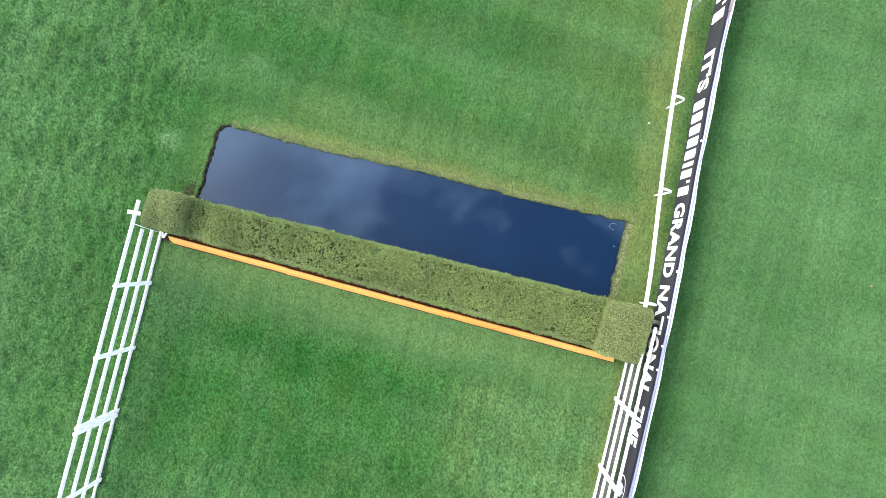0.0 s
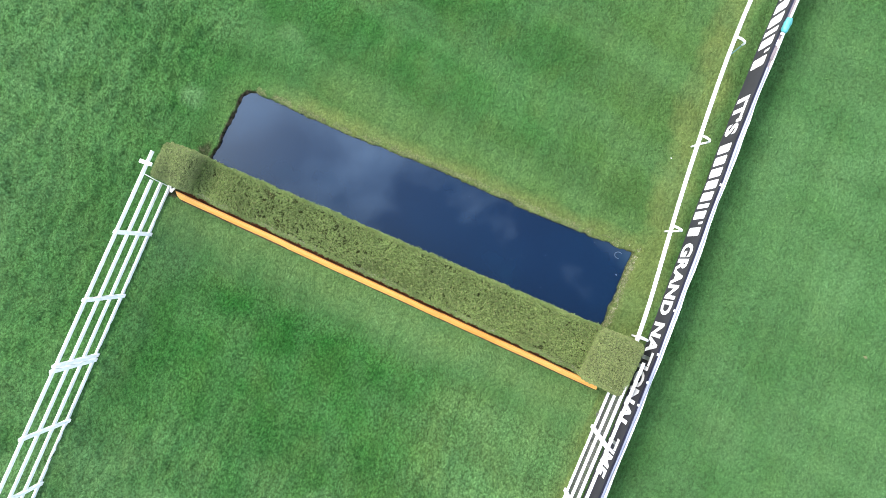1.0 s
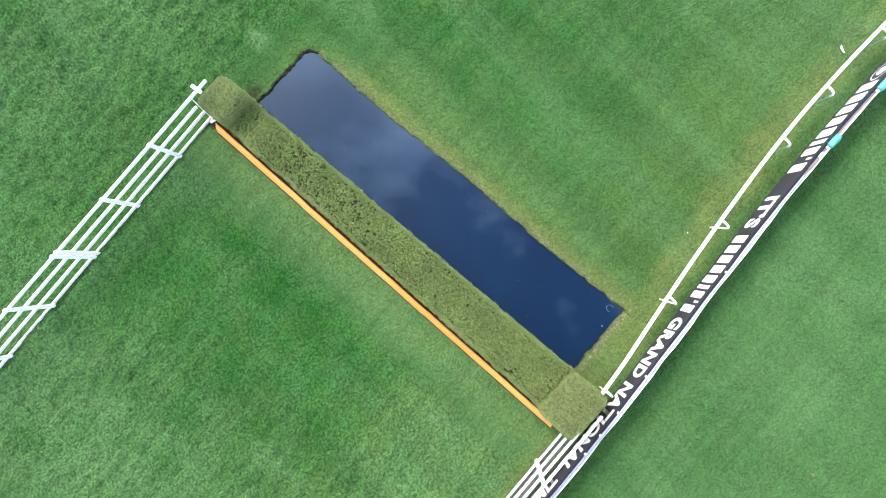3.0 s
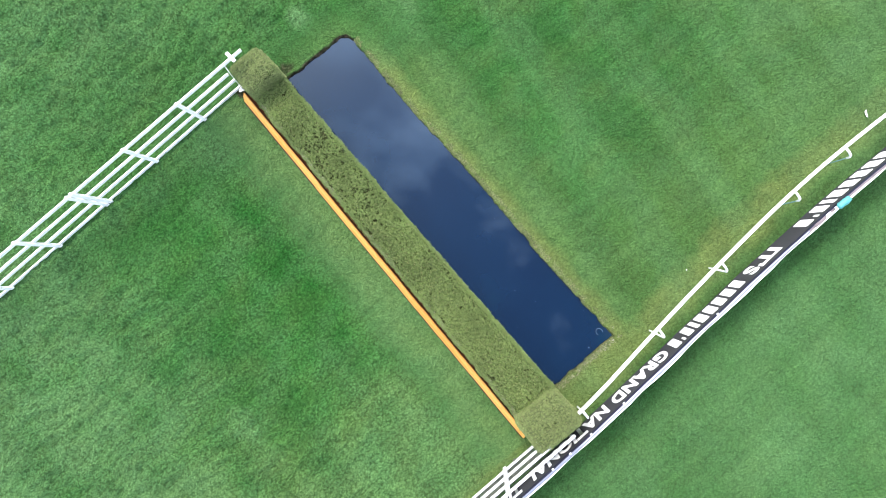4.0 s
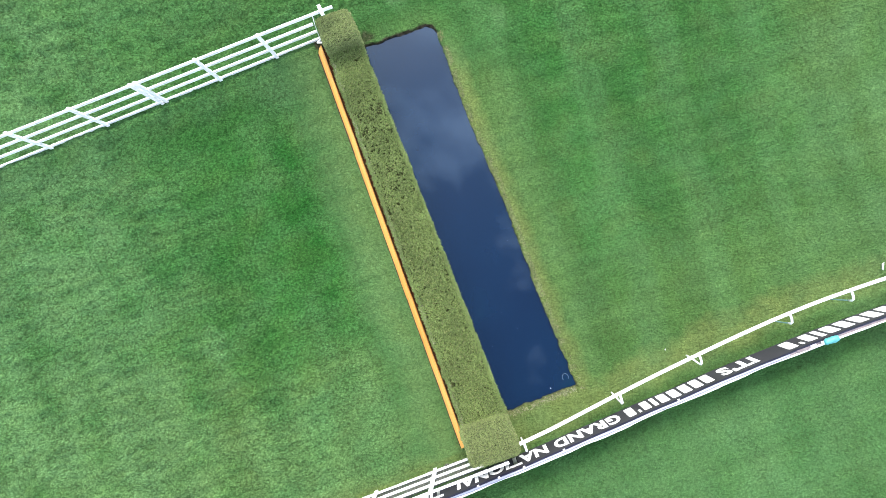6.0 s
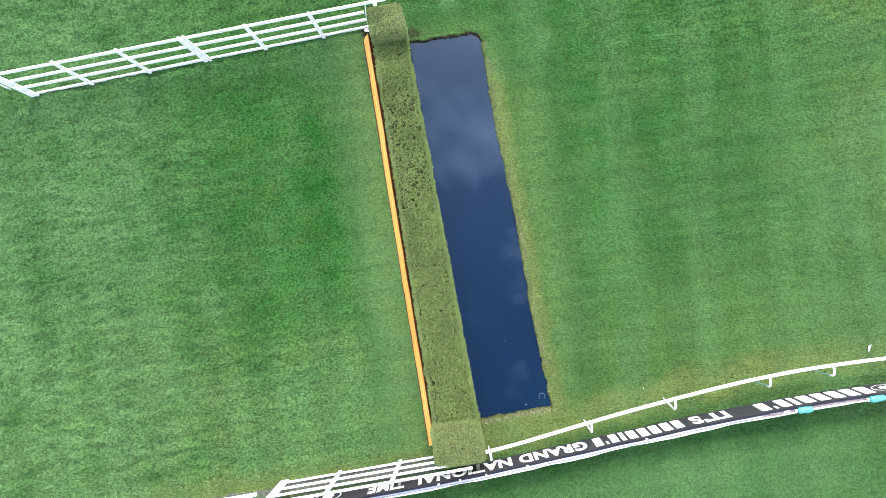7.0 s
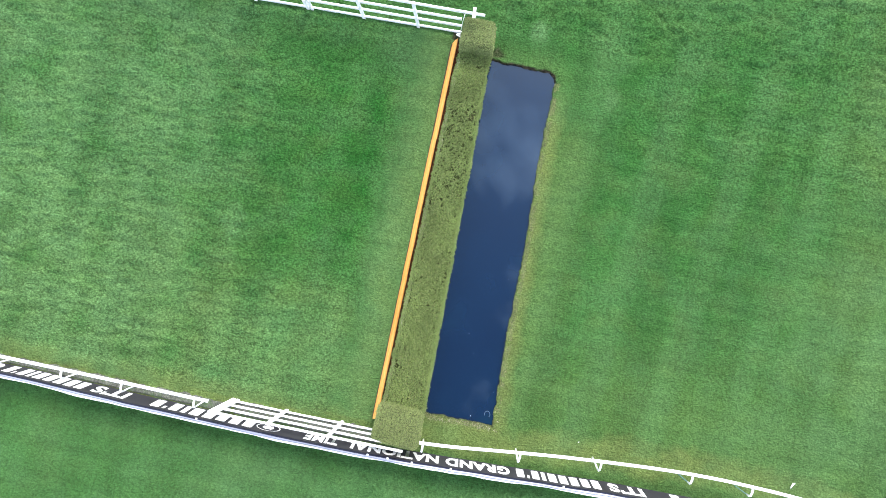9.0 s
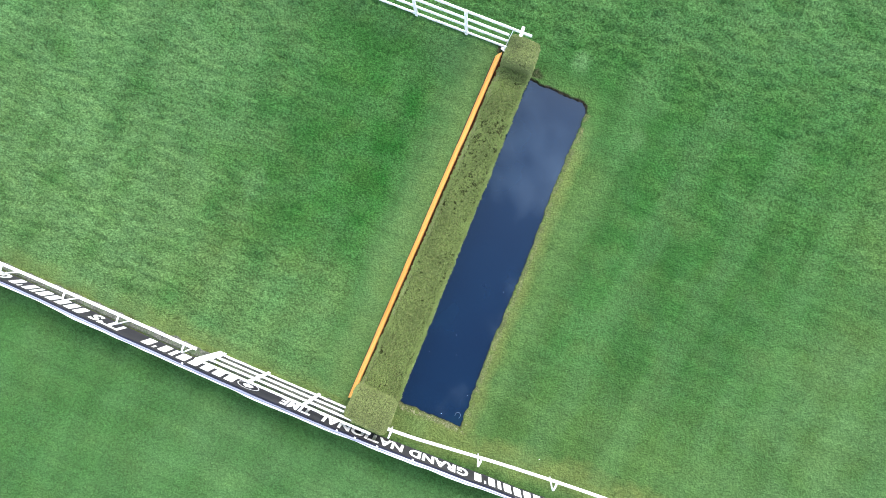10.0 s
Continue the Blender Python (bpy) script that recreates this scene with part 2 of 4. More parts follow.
BOARD_Y = lambda x: -0.065 + 0.0145 * x
RAIL_KNOTS = [(-40, 8.5), (-13.3, 7.72), (-9.5, 7.64), (-5.4, 7.59), (1.9, 7.36), (3.7, 7.12), (5.3, 6.87), (7.8, 6.57), (10.0, 6.35), (11.2, 6.26), (13.2, 6.22), (14.8, 6.26), (16.0, 6.30), (22.0, 6.75), (40, 8.6)]
BANNER_KNOTS = [(-40, 9.4), (-13.4, 8.31), (-8.2, 8.31), (-3.8, 8.25), (-1.9, 8.22), (0.0, 8.15), (1.9, 8.06), (4.7, 7.84), (7.5, 7.65), (9.3, 7.53), (11.2, 7.43), (13.0, 7.38), (15.8, 7.40), (20.0, 7.62), (40, 9.6)]
rail_x = lambda y: glide(RAIL_KNOTS, y)
banner_x = lambda y: glide(BANNER_KNOTS, y)
BANNER_LEAN = 0.07  # the sheet's foot is pegged inside its rail
WING_X = lambda y: -7.39 - 0.046 * y      # the inside wing's line
WING_R_X = lambda y: 7.515 - 0.025 * y     # the outside wing's line


SLOPES = np.random.default_rng(5).random((64, 64)) * 2 * np.pi


def swell(x, y, cell):
    """Smooth gradient noise over the plan, about -0.7 to 0.7, with swells of one cell."""
    fx, fy = x / cell, y / cell
    ix, iy = np.floor(fx).astype(int), np.floor(fy).astype(int)
    fx, fy = fx - ix, fy - iy

    def corner(a, b):
        w = SLOPES[(ix + a) % 64, (iy + b) % 64]
        return np.cos(w) * (fx - a) + np.sin(w) * (fy - b)

    u, v = fx * fx * fx * (fx * (fx * 6 - 15) + 10), fy * fy * fy * (fy * (fy * 6 - 15) + 10)
    return (corner(0, 0) * (1 - u) + corner(1, 0) * u) * (1 - v) + (corner(0, 1) * (1 - u) + corner(1, 1) * u) * v


def pond_depth(x, y):
    """How far inside the pond's outline places lie, in metres (minus: outside)."""
    x, y = np.asarray(x, float), np.asarray(y, float)
    left, right = x + 6.65 + 0.07 * swell(x, y + 5.0, 0.5), 6.57 - 0.045 * (y - 1.9) - x
    far = 4.05 + 0.034 * x + 0.03 * np.cos(x * 0.9) - y
    d = np.minimum(np.minimum(left, right), np.minimum(far, y - 0.9))
    round_off = 0.4 - np.hypot(0.4 - left, 0.4 - far)
    d = np.where((left < 0.4) & (far < 0.4), np.minimum(d, round_off), d)
    return d + 0.05 * swell(x, y, 0.42) + 0.05 * swell(x + 3.0, y, 0.16)


# ---- ground: one sheet of turf to the horizon, hollowed for the pond ----
def spaced(lo, a, b, hi, fine, mid_lo, mid_hi, mid):
    s = [*np.arange(a, b, fine)]
    s = [*np.arange(mid_lo, a, mid), *s, *np.arange(b, mid_hi, mid)]
    step, v = mid, mid_hi
    tail = []
    while v < hi:
        tail.append(v)
        step *= 1.6
        v += step
    step, v = mid, mid_lo
    head = []
    while v > lo:
        step *= 1.6
        v -= step
        head.append(v)
    return np.array([*reversed(head), *s, *tail, hi])


def band(v, lo, hi, soft):
    return np.clip((v - lo) / soft, 0, 1) * np.clip((hi - v) / soft, 0, 1)


def ease(v, lo, hi):
    k = np.clip((v - lo) / (hi - lo), 0, 1)
    return k * k * (3 - 2 * k)


def patch(x, y, cx, cy, rx, ry, rag):
    """A ragged round patch: 1 in its middle, 0 outside."""
    return ease(1.3 - np.hypot((x - cx) / rx, (y - cy) / ry) + 0.5 * rag, 0.0, 0.9)


def coarse(x, y):
    """How uneven the turf is, 0 to 1: rougher before the fence and inside the wing than on the rolled landing side."""
    rough = 0.3 + 0.7 * np.clip((-1.5 - y) / 3.0, 0, 1) * np.clip((7.5 - x) / 1.0, 0, 1)
    rough = np.maximum(rough, 1.4 * np.clip((-7.2 - x) / 1.5, 0, 1))
    rough = np.maximum(rough, 0.7 * np.clip((-2.0 - x) / 3.0, 0, 1) * np.clip((y - 5.5) / 2.0, 0, 1))
    return rough * (1 - 0.45 * np.clip(1.3 - np.hypot((x + 2.0) / 5.2, (y + 3.9) / 2.6), 0, 1))


def crispness(x, y):
    """How far single tufts stand out, 0 to 1."""
    return np.maximum(coarse(x, y), 0.9 * ease(-1.2 - y, 0, 0.8) * (x < 7.4))


def tussock(x, y):
    """Height of the uneven turf."""
    clear = np.clip(np.maximum(np.maximum(np.abs(x) - 7.5, y - 4.7), -0.6 - y) / 0.5, 0, 1)
    return coarse(x, y) * clear * 0.115 * (swell(x + 0.15 * y, y * 0.55, 0.36) + 0.8 * swell(x + 9.0, y + 0.3 * x, 0.23))


# pale tufts of coarser grass: x, y, half width in x and y, strength
PALE_TUFTS = [(-5.5, -10.3, 0.9, 0.7, 0.8), (-3.5, -12.8, 0.6, 1.4, 0.7), (1.3, -6.7, 0.8, 0.5, 0.6), (-8.1, 2.9, 0.5, 0.4, 0.9), (-6.2, 6.0, 0.5, 0.35, 0.6),
              (-13.2, 3.0, 0.5, 1.3, 0.5), (-11.2, 5.6, 0.5, 0.9, 0.4), (-11.6, -1.6, 0.7, 0.9, 0.5), (2.0, -13.0, 0.7, 1.2, 0.6), (-7.7, 6.3, 0.5, 0.5, 0.3)]


def turf_fields(x, y):
    """How worn, lush, bare and pale the turf is at places of the plan."""
    rx, bx = np.interp(y, *zip(*RAIL_KNOTS)), np.interp(y, *zip(*BANNER_KNOTS))
    n0, n1, n2 = 1.2 * swell(x, y, 2.6), 1.2 * swell(x + 31, y, 1.2), 1.2 * swell(x, y + 17, 0.4)
    jit = 0.3 * n1 + 0.15 * n2
    d = pond_depth(x, y)
    on_course = x < rx
    course_x = ease(x, -7.6, -6.9) * (x < 7.3)
    # the lush dark square before the fence, darkest along its edge towards the board
    near_edge, xx = ease(-1.45 - y + 0.25 * n1 + 0.1 * n2 + 0.05 * x, 0.0, 0.75), x + 0.4 * n1
    lush = 0.70 * near_edge * ease(y + 0.6 * n0, -10.0, -5.5) * ease(xx, -7.0, -5.6) * (1 - ease(xx + 0.28 * y, 0.2, 3.4)) * (0.9 + 0.2 * n1)
    lush = np.maximum(lush, 1.0 * near_edge * ease(y + jit, -4.4, -2.6) * ease(xx, -5.8, -4.2) * (1 - ease(xx, 0.2, 2.6)))
    lush = np.maximum(lush, 0.16 * ease(-8.0 - x, 0, 4) * (0.8 + 0.8 * n0))
    lush = np.maximum(lush, 0.36 * ease(2.5 - x + n0, 0, 6) * band(y + jit, 5.2, 16.0, 1.6))
    lush = np.maximum(lush, 0.35 * band(x + 0.3 * n1, -9.5, -7.0, 0.8) * band(y, 1.2, 5.5, 1.2))
    # worn and yellowed turf
    lip = np.clip(1.0 + (d + 0.25) / (0.6 + 0.8 * jit), 0, 1) * (0.12 + 0.70 * ease(x, -6.4, -4.4)) * (d > -1.4)
    worn = np.maximum(lip, 0.0)
    worn = np.maximum(worn, 0.50 * ((x > 6.1) & (y > 1.7) & (y < 4.6) & on_course))
    worn = np.maximum(worn, 0.44 * band(y + jit, -1.5, 0.4, 0.8) * course_x)
    worn = np.maximum(worn, 0.27 * band(y + jit, 3.4, 6.3, 1.3) * band(x + n0, -5.6, 9, 1.8) * on_course)
    worn = np.maximum(worn, 0.20 * ease(x - rx, -5.5, -1.5) * ease(y, 4.0, 6.0) * (x < rx + 1.2))
    worn = np.maximum(worn, 0.22 * ease(y, 12.0, 16.0) * (0.8 + n0))
    worn = np.maximum(worn, np.where((y < -4) | (y > 1.6), 0.7, 0.5) * band(x + jit, rx - 0.85, rx + 1.0, 0.6))
    worn = np.maximum(worn, 0.18 * np.clip(n1 * 1.6, 0, 1) * band(x, -6.5, 7.0, 2.0))
    worn = np.maximum(worn, 0.40 * ease(x, -2.0, 4.0) * ease(-4.2 - y, 0, 3) * np.clip(0.7 + n1, 0, 1) * on_course)
    worn = np.maximum(worn, 0.60 * band(x + jit, 6.5, 8.0, 0.9) * band(y + jit, -6.4, -0.3, 1.5))
    worn = np.maximum(worn, 0.75 * band(x + 0.5 * jit, 7.15 - 0.025 * y, 7.6 - 0.025 * y, 0.2) * band(y, -7.0, 0.2, 0.6))
    worn = np.maximum(worn, 0.30 * ease(x, 1.5, 4.0) * band(y + jit, -7.5, -0.6, 1.4) * np.clip(0.7 + n1, 0, 1) * on_course)
    between = ease(x - rx, 0.05, 0.25) * (x < bx + 0.05) * (y < -4.8)
    worn = np.maximum(worn, between * np.clip(0.75 + 0.6 * n2, 0, 1))
    # paler, greyer turf
    pale = 0.42 * band(y + jit, -1.75, 0.5, 0.6) * course_x
    pale = np.maximum(pale, 0.55 * band(y + jit, -3.4, 0.5, 1.2) * band(x, -8.0, -5.0, 1.2))
    pale = np.maximum(pale, 0.62 * ease(x - bx, 0.5, 1.7) * np.clip(0.85 + 0.5 * n0 + 0.5 * n1, 0.2, 1.3) * (0.25 + 0.75 * ease(y, -10.0, -3.0)))
    pale = np.maximum(pale, 0.78 * ease(-4.6 - y, 0, 6) * np.clip(0.8 + n1, 0, 1) * (x < rx + 0.5))
    pale = np.maximum(pale, 0.42 * ease(x, 2.6, 5.0) * band(y + jit, -8.0, -0.6, 1.5) * on_course)
    pale = np.maximum(pale, 0.55 * ease(y, 11.0, 16.0) * np.clip((x + 6.0) / 6, 0.25, 1) * np.clip(0.8 + n1, 0, 1))
    pale = np.maximum(pale, 0.26 * ease(np.sin(2 * np.pi * (y + 0.012 * x * y + 0.12 * n0 - 4.4) / 2.74), 0.0, 0.8) * band(y, 4.5, 15, 1) * on_course)
    pale = np.maximum(pale, 0.60 * ease(-8.2 - x - 0.5 * n1, 0, 4.5) * np.clip(0.75 + n1, 0, 1))
    for cx, cy, ax, ay, k in PALE_TUFTS:
        pale = np.maximum(pale, k * patch(x, y, cx, cy, ax, ay, n2))
    pale = pale * (1 - 0.8 * between)
    # bare soil: the pond's bed and bank, under the hedge, by the wing's end
    soil = np.maximum(ease(d, -0.02 + 0.03 * n2, 0.05), 0.55 * between * ease(n2 + 0.5 * n1, 0.0, 0.4))
    soil = np.maximum(soil, 0.6 * np.where((x > 6.2) & (y > 1.7), np.clip((d + 0.09 + 0.1 * n2) / 0.08, 0, 1), 0))
    soil = np.maximum(soil, 0.95 * np.where((x < -6.2) & (y > 1.2) & (y < 4.2), np.clip((d + 0.12 + 0.05 * n1 + 0.06 * n2) / 0.05, 0, 1), 0))
    soil = np.maximum(soil, np.where((x > -7.1) & (x < 6.4) & (y > 0.0) & (y < 1.3), 0.9, 0))
    soil = np.maximum(soil, np.where(np.hypot(x + 7.25, y - 0.05) < 0.30 + 0.12 * n2, 0.85, 0))
    soil = np.maximum(soil, 0.7 * ease(0.30 - np.hypot((x + 6.95) * 1.1, y - 1.52) + 0.2 * n2, 0, 0.14))
    worn = np.minimum(1.0, worn * (1.0 + 0.15 * n2)) * (1 - 0.5 * lush)
    return np.clip(worn, 0, 1), np.clip(lush, 0, 1), np.clip(soil, 0, 1), np.clip(pale, 0, 1)


def make_ground():
    xs = spaced(-1600, -7.4, 7.2, 1600, 0.05, -21, 22, 0.085)
    ys = spaced(-1600, 0.7, 4.9, 1600, 0.05, -20, 22, 0.085)
    nx, ny = len(xs), len(ys)
    gx, gy = [a.ravel() for a in np.meshgrid(xs, ys)]
    close = np.hypot(gx - 1.5, gy - 1.0) < 40
    worn, lush, soil, pale = [np.where(close, f, 0.0) for f in turf_fields(gx, gy)]
    d = pond_depth(gx, gy)
    z = 0.035 * swell(gx, gy, 2.0) * np.clip((-0.1 - d) / 0.3, 0, 1)
    z = np.where(close, z + tussock(gx, gy) - 0.55 * ease(d, np.where(gx < -6.2, -0.05, -0.01), 0.09), 0.0)
    quad = (np.arange(ny - 1)[:, None] * nx + np.arange(nx - 1)[None, :]).ravel()
    corners = np.stack([quad, quad + 1, quad + nx + 1, quad + nx], 1).astype(np.int32)
    me = bpy.data.meshes.new("ground")
    me.vertices.add(nx * ny), me.loops.add(4 * len(quad)), me.polygons.add(len(quad))
    me.vertices.foreach_set("co", np.stack([gx, gy, z], 1).ravel())
    me.loops.foreach_set("vertex_index", corners.ravel())
    me.polygons.foreach_set("loop_start", np.arange(0, 4 * len(quad), 4, dtype=np.int32))
    me.polygons.foreach_set("use_smooth", np.ones(len(quad), bool))
    me.update(calc_edges=True)
    me.materials.append(TURF)
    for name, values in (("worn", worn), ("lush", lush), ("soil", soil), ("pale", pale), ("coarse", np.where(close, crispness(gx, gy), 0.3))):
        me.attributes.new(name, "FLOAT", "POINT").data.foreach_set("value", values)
    return tagged(new("ground", me), "mown green racecourse turf with worn yellowish strips", "ground", kind="structure")


make_ground()


def make_water_sheet():
    verts, faces = [], []
    xs, ys = np.linspace(-7.05, 6.85, 60), np.linspace(0.75, 4.45, 18)
    for y in ys:
        for x in xs:
            verts.append((x, y, -0.09))
    for j in range(len(ys) - 1):
        for i in range(len(xs) - 1):
            k = j * len(xs) + i
            faces.append((k, k + 1, k + 1 + len(xs), k + len(xs)))
    return tagged(new("water", mesh_from("water", verts, faces, WATER, smooth=True)), "still dark blue pond water mirroring a cloudy sky", "water", kind="structure")


make_water_sheet()


def scatter(name, co, mat):
    """One mesh of loose triangles; co: corners as an array (count, 3, 3)."""
    k = len(co)
    me = bpy.data.meshes.new(name)
    me.vertices.add(3 * k), me.loops.add(3 * k), me.polygons.add(k)
    me.vertices.foreach_set("co", co.ravel())
    me.loops.foreach_set("vertex_index", np.arange(3 * k, dtype=np.int32))
    me.polygons.foreach_set("loop_start", np.arange(0, 3 * k, 3, dtype=np.int32))
    me.update(calc_edges=True)
    me.materials.append(mat)
    return me


def make_grass(count, seed):
    """Short single blades, closer together in tufts, over the turf that is seen from above."""
    rng = np.random.default_rng(seed)
    r = 22.5 * np.sqrt(rng.random(count))
    a = rng.random(count) * 2 * np.pi
    x, y = 1.5 + r * np.cos(a), 1.9 + r * np.sin(a)
    keep = (rng.random(count) < np.clip((22.5 - r) / 3.5, 0, 1)) & (pond_depth(x, y) < 0.0) & (swell(x, y, 0.11) + 0.35 > rng.random(count) * 0.6)
    x, y = x[keep], y[keep]
    worn, lush, soil, pale = turf_fields(x, y)
    keep = soil < 0.3
    x, y, worn, lush, pale = x[keep], y[keep], worn[keep], lush[keep], pale[keep]
    k = len(x)
    rise = tussock(x, y) + 0.035 * swell(x, y, 2.0)
    turn = rng.random(k) * 2 * np.pi
    length, wide = rng.uniform(0.035, 0.075, k) * (1 + 3 * np.maximum(rise, 0)), rng.uniform(0.007, 0.013, k)
    lean = rng.uniform(0.4, 1.2, k)
    dx, dy = np.cos(turn), np.sin(turn)
    co = np.empty((k, 3, 3))
    co[:, 0] = np.stack([x - dy * wide, y + dx * wide, rise - 0.01], 1)
    co[:, 1] = np.stack([x + dy * wide, y - dx * wide, rise - 0.01], 1)
    co[:, 2] = np.stack([x + dx * length * np.sin(lean), y + dy * length * np.sin(lean), rise + 0.02 + length * np.cos(lean)], 1)
    me = scatter("grass", co, BLADE)
    for name, values in (("worn", worn), ("lush", lush), ("pale", pale), ("coarse", crispness(x, y))):
        me.attributes.new(name, "FLOAT", "POINT").data.foreach_set("value", np.repeat(values, 3))
    return tagged(new("grass", me), "short mown green grass blades on the turf", "grass", kind="stuff")


make_grass(900000, 11)


# ---- the hedge of dressed spruce, and its two taller clipped ends ----
def hedge_block(name, x0, x1, near, far, height, lump, leaf_mat, density, sprig, seed, label, category, group="", corner=0.0, dry=0, holes=0.0):
    """A clipped hedge: a dark lumpy heart and a coat of many small sprigs. near and far give y at each end."""
    top = thing(name, (x0 + x1) / 2, (near[0] + far[0]) / 2, 0.0, label, category, group)
    base = Vector(top.location)

    def side_y(e, x):
        return e[0] + (e[1] - e[0]) * (x - x0) / (x1 - x0)

    def dip(x):
        """Made-up hollow beside the long hedge's inside end, shaped to deepen the shade there."""
        return 0.25 * holes * float(1 - ease(x, -6.15, -5.3))

    def surface(u, v, face):
        """A place and its way out on the top or a side."""
        x = x0 + (x1 - x0) * u
        yn, yf = side_y(near, x), side_y(far, x)
        hh = height + lump * noise.noise((x * 1.7, v * 2.0, seed)) - dip(x)
        if face == 0:
            worn_edge = 0.10 * abs(2 * v - 1) ** 6 + (0.12 * abs(2 * u - 1) ** 5 if corner else 0.0)
            return Vector((x, yn + (yf - yn) * v, hh - worn_edge)), Vector((0, (v - 0.5) * 0.6, 1))
        hh -= 0.10 if corner else 0.0
        if face == 1:
            return Vector((x, yn - 0.02 + 0.05 * (v - 0.5) + lump * noise.noise((x * 2.5, v, seed + 2)), hh * v)), Vector((0, -1, 0.3))
        if face == 2:
            return Vector((x, yf + 0.02 + lump * noise.noise((x * 2.5, v, seed + 5)), hh * v - 0.12 * (1 - v))), Vector((0, 1, 0.3))
        xe = x0 if face == 3 else x1
        yn, yf = side_y(near, xe), side_y(far, xe)
        return Vector((xe, yn + (yf - yn) * u, (height - 0.14) * v)), Vector((-1 if face == 3 else 1, 0, 0.3))

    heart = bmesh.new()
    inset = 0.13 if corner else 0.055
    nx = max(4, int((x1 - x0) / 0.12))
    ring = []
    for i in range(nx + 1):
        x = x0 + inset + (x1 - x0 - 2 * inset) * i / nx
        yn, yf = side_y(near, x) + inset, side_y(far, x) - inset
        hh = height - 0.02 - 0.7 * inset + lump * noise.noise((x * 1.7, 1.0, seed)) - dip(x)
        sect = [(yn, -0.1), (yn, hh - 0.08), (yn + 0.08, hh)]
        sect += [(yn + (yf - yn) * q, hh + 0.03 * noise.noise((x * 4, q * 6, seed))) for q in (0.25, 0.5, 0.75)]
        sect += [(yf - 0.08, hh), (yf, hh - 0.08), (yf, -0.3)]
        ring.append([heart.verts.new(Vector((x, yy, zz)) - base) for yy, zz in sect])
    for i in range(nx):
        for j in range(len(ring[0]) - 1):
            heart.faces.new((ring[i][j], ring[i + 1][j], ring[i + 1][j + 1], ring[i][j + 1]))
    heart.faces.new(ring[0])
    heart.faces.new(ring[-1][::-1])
    part("heart", heart, HEART, top, "dark core of the hedge, coloured as the shade between sprigs")

    rng = random.Random(seed)
    width = (far[0] + far[1] - near[0] - near[1]) / 2
    length = x1 - x0
    areas = [length * width, length * height, length * height, width * height, width * height]
    verts, faces = [], []
    for face, area in enumerate(areas):
        for _ in range(int(area * density * (1.0 if face == 0 else 0.45))):
            p, out = surface(rng.random(), rng.random(), face)
            patch = noise.noise((p.x * 3.1, p.y * 3.1, seed + 9.0 + p.z))
            if patch < -0.64 + holes * 0.27 * band(p.x, -5.4, -1.0, 1.2) and rng.random() < 0.8:
                continue
            if corner:
                mx, my, hx, hy = (x0 + x1) / 2, side_y(near, p.x) / 2 + side_y(far, p.x) / 2, (x1 - x0) / 2, (side_y(far, p.x) - side_y(near, p.x)) / 2
                ax, ay = abs(p.x - mx) - (hx - corner), abs(p.y - my) - (hy - corner)
                if ax > 0 and ay > 0 and math.hypot(ax, ay) > corner:
                    q = corner / math.hypot(ax, ay)
                    p.x = mx + math.copysign(hx - corner + ax * q, p.x - mx)
                    p.y = my + math.copysign(hy - corner + ay * q, p.y - my)
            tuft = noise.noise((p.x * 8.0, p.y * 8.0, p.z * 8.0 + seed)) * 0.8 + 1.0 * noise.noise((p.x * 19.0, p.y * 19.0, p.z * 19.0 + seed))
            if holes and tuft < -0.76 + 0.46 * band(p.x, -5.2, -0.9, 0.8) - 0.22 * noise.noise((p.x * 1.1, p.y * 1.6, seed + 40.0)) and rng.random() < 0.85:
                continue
            p += out.normalized() * (rng.uniform(-0.03, 0.015) + (0.078 if holes else 0.035) * tuft) - base
            way = Vector((rng.gauss(0, 1), rng.gauss(0, 1), rng.gauss(0, 0.5))) + out * 0.5
            way.normalize()
            across = way.cross(Vector((rng.gauss(0, 1), rng.gauss(0, 1), rng.gauss(0, 1)))).normalized()
            s = sprig * rng.uniform(0.6, 1.4)
            k = len(verts)
            verts += [p - across * s * 0.26, p + across * s * 0.26, p + way * s + across * s * 0.16, p + way * s * 1.05 - across * s * 0.16]
            faces.append((k, k + 1, k + 2, k + 3))
    if dry:
        dv, df = [], []
        for _ in range(dry):
            u = rng.random()
            if noise.noise((u * 9.0, 0, seed + 31.0)) < -0.05:
                continue
            p, out = surface(u, rng.uniform(0.72, 1.0), 1)
            p += Vector((0, rng.uniform(0.0, 0.09), 0.03)) - base
            way = Vector((rng.gauss(0, 1), rng.gauss(-0.6, 0.6), rng.gauss(0.3, 0.5))).normalized()
            across = way.cross(Vector((0, 0, 1))).normalized() * 0.006
            s = rng.uniform(0.03, 0.08)
            k = len(dv)
            dv += [p - across, p + across, p + way * s]
            df.append((k, k + 1, k + 2))
        tagged(part("dry_twigs", mesh_from("dry_twigs", dv, df, DRY), None, top, "pale dry twigs along the clipped edge"), kind="stuff")
    coat = part("foliage", mesh_from("foliage", verts, faces, leaf_mat), None, top, "olive green clipped spruce sprigs")
    tagged(coat, kind="stuff")
    return top


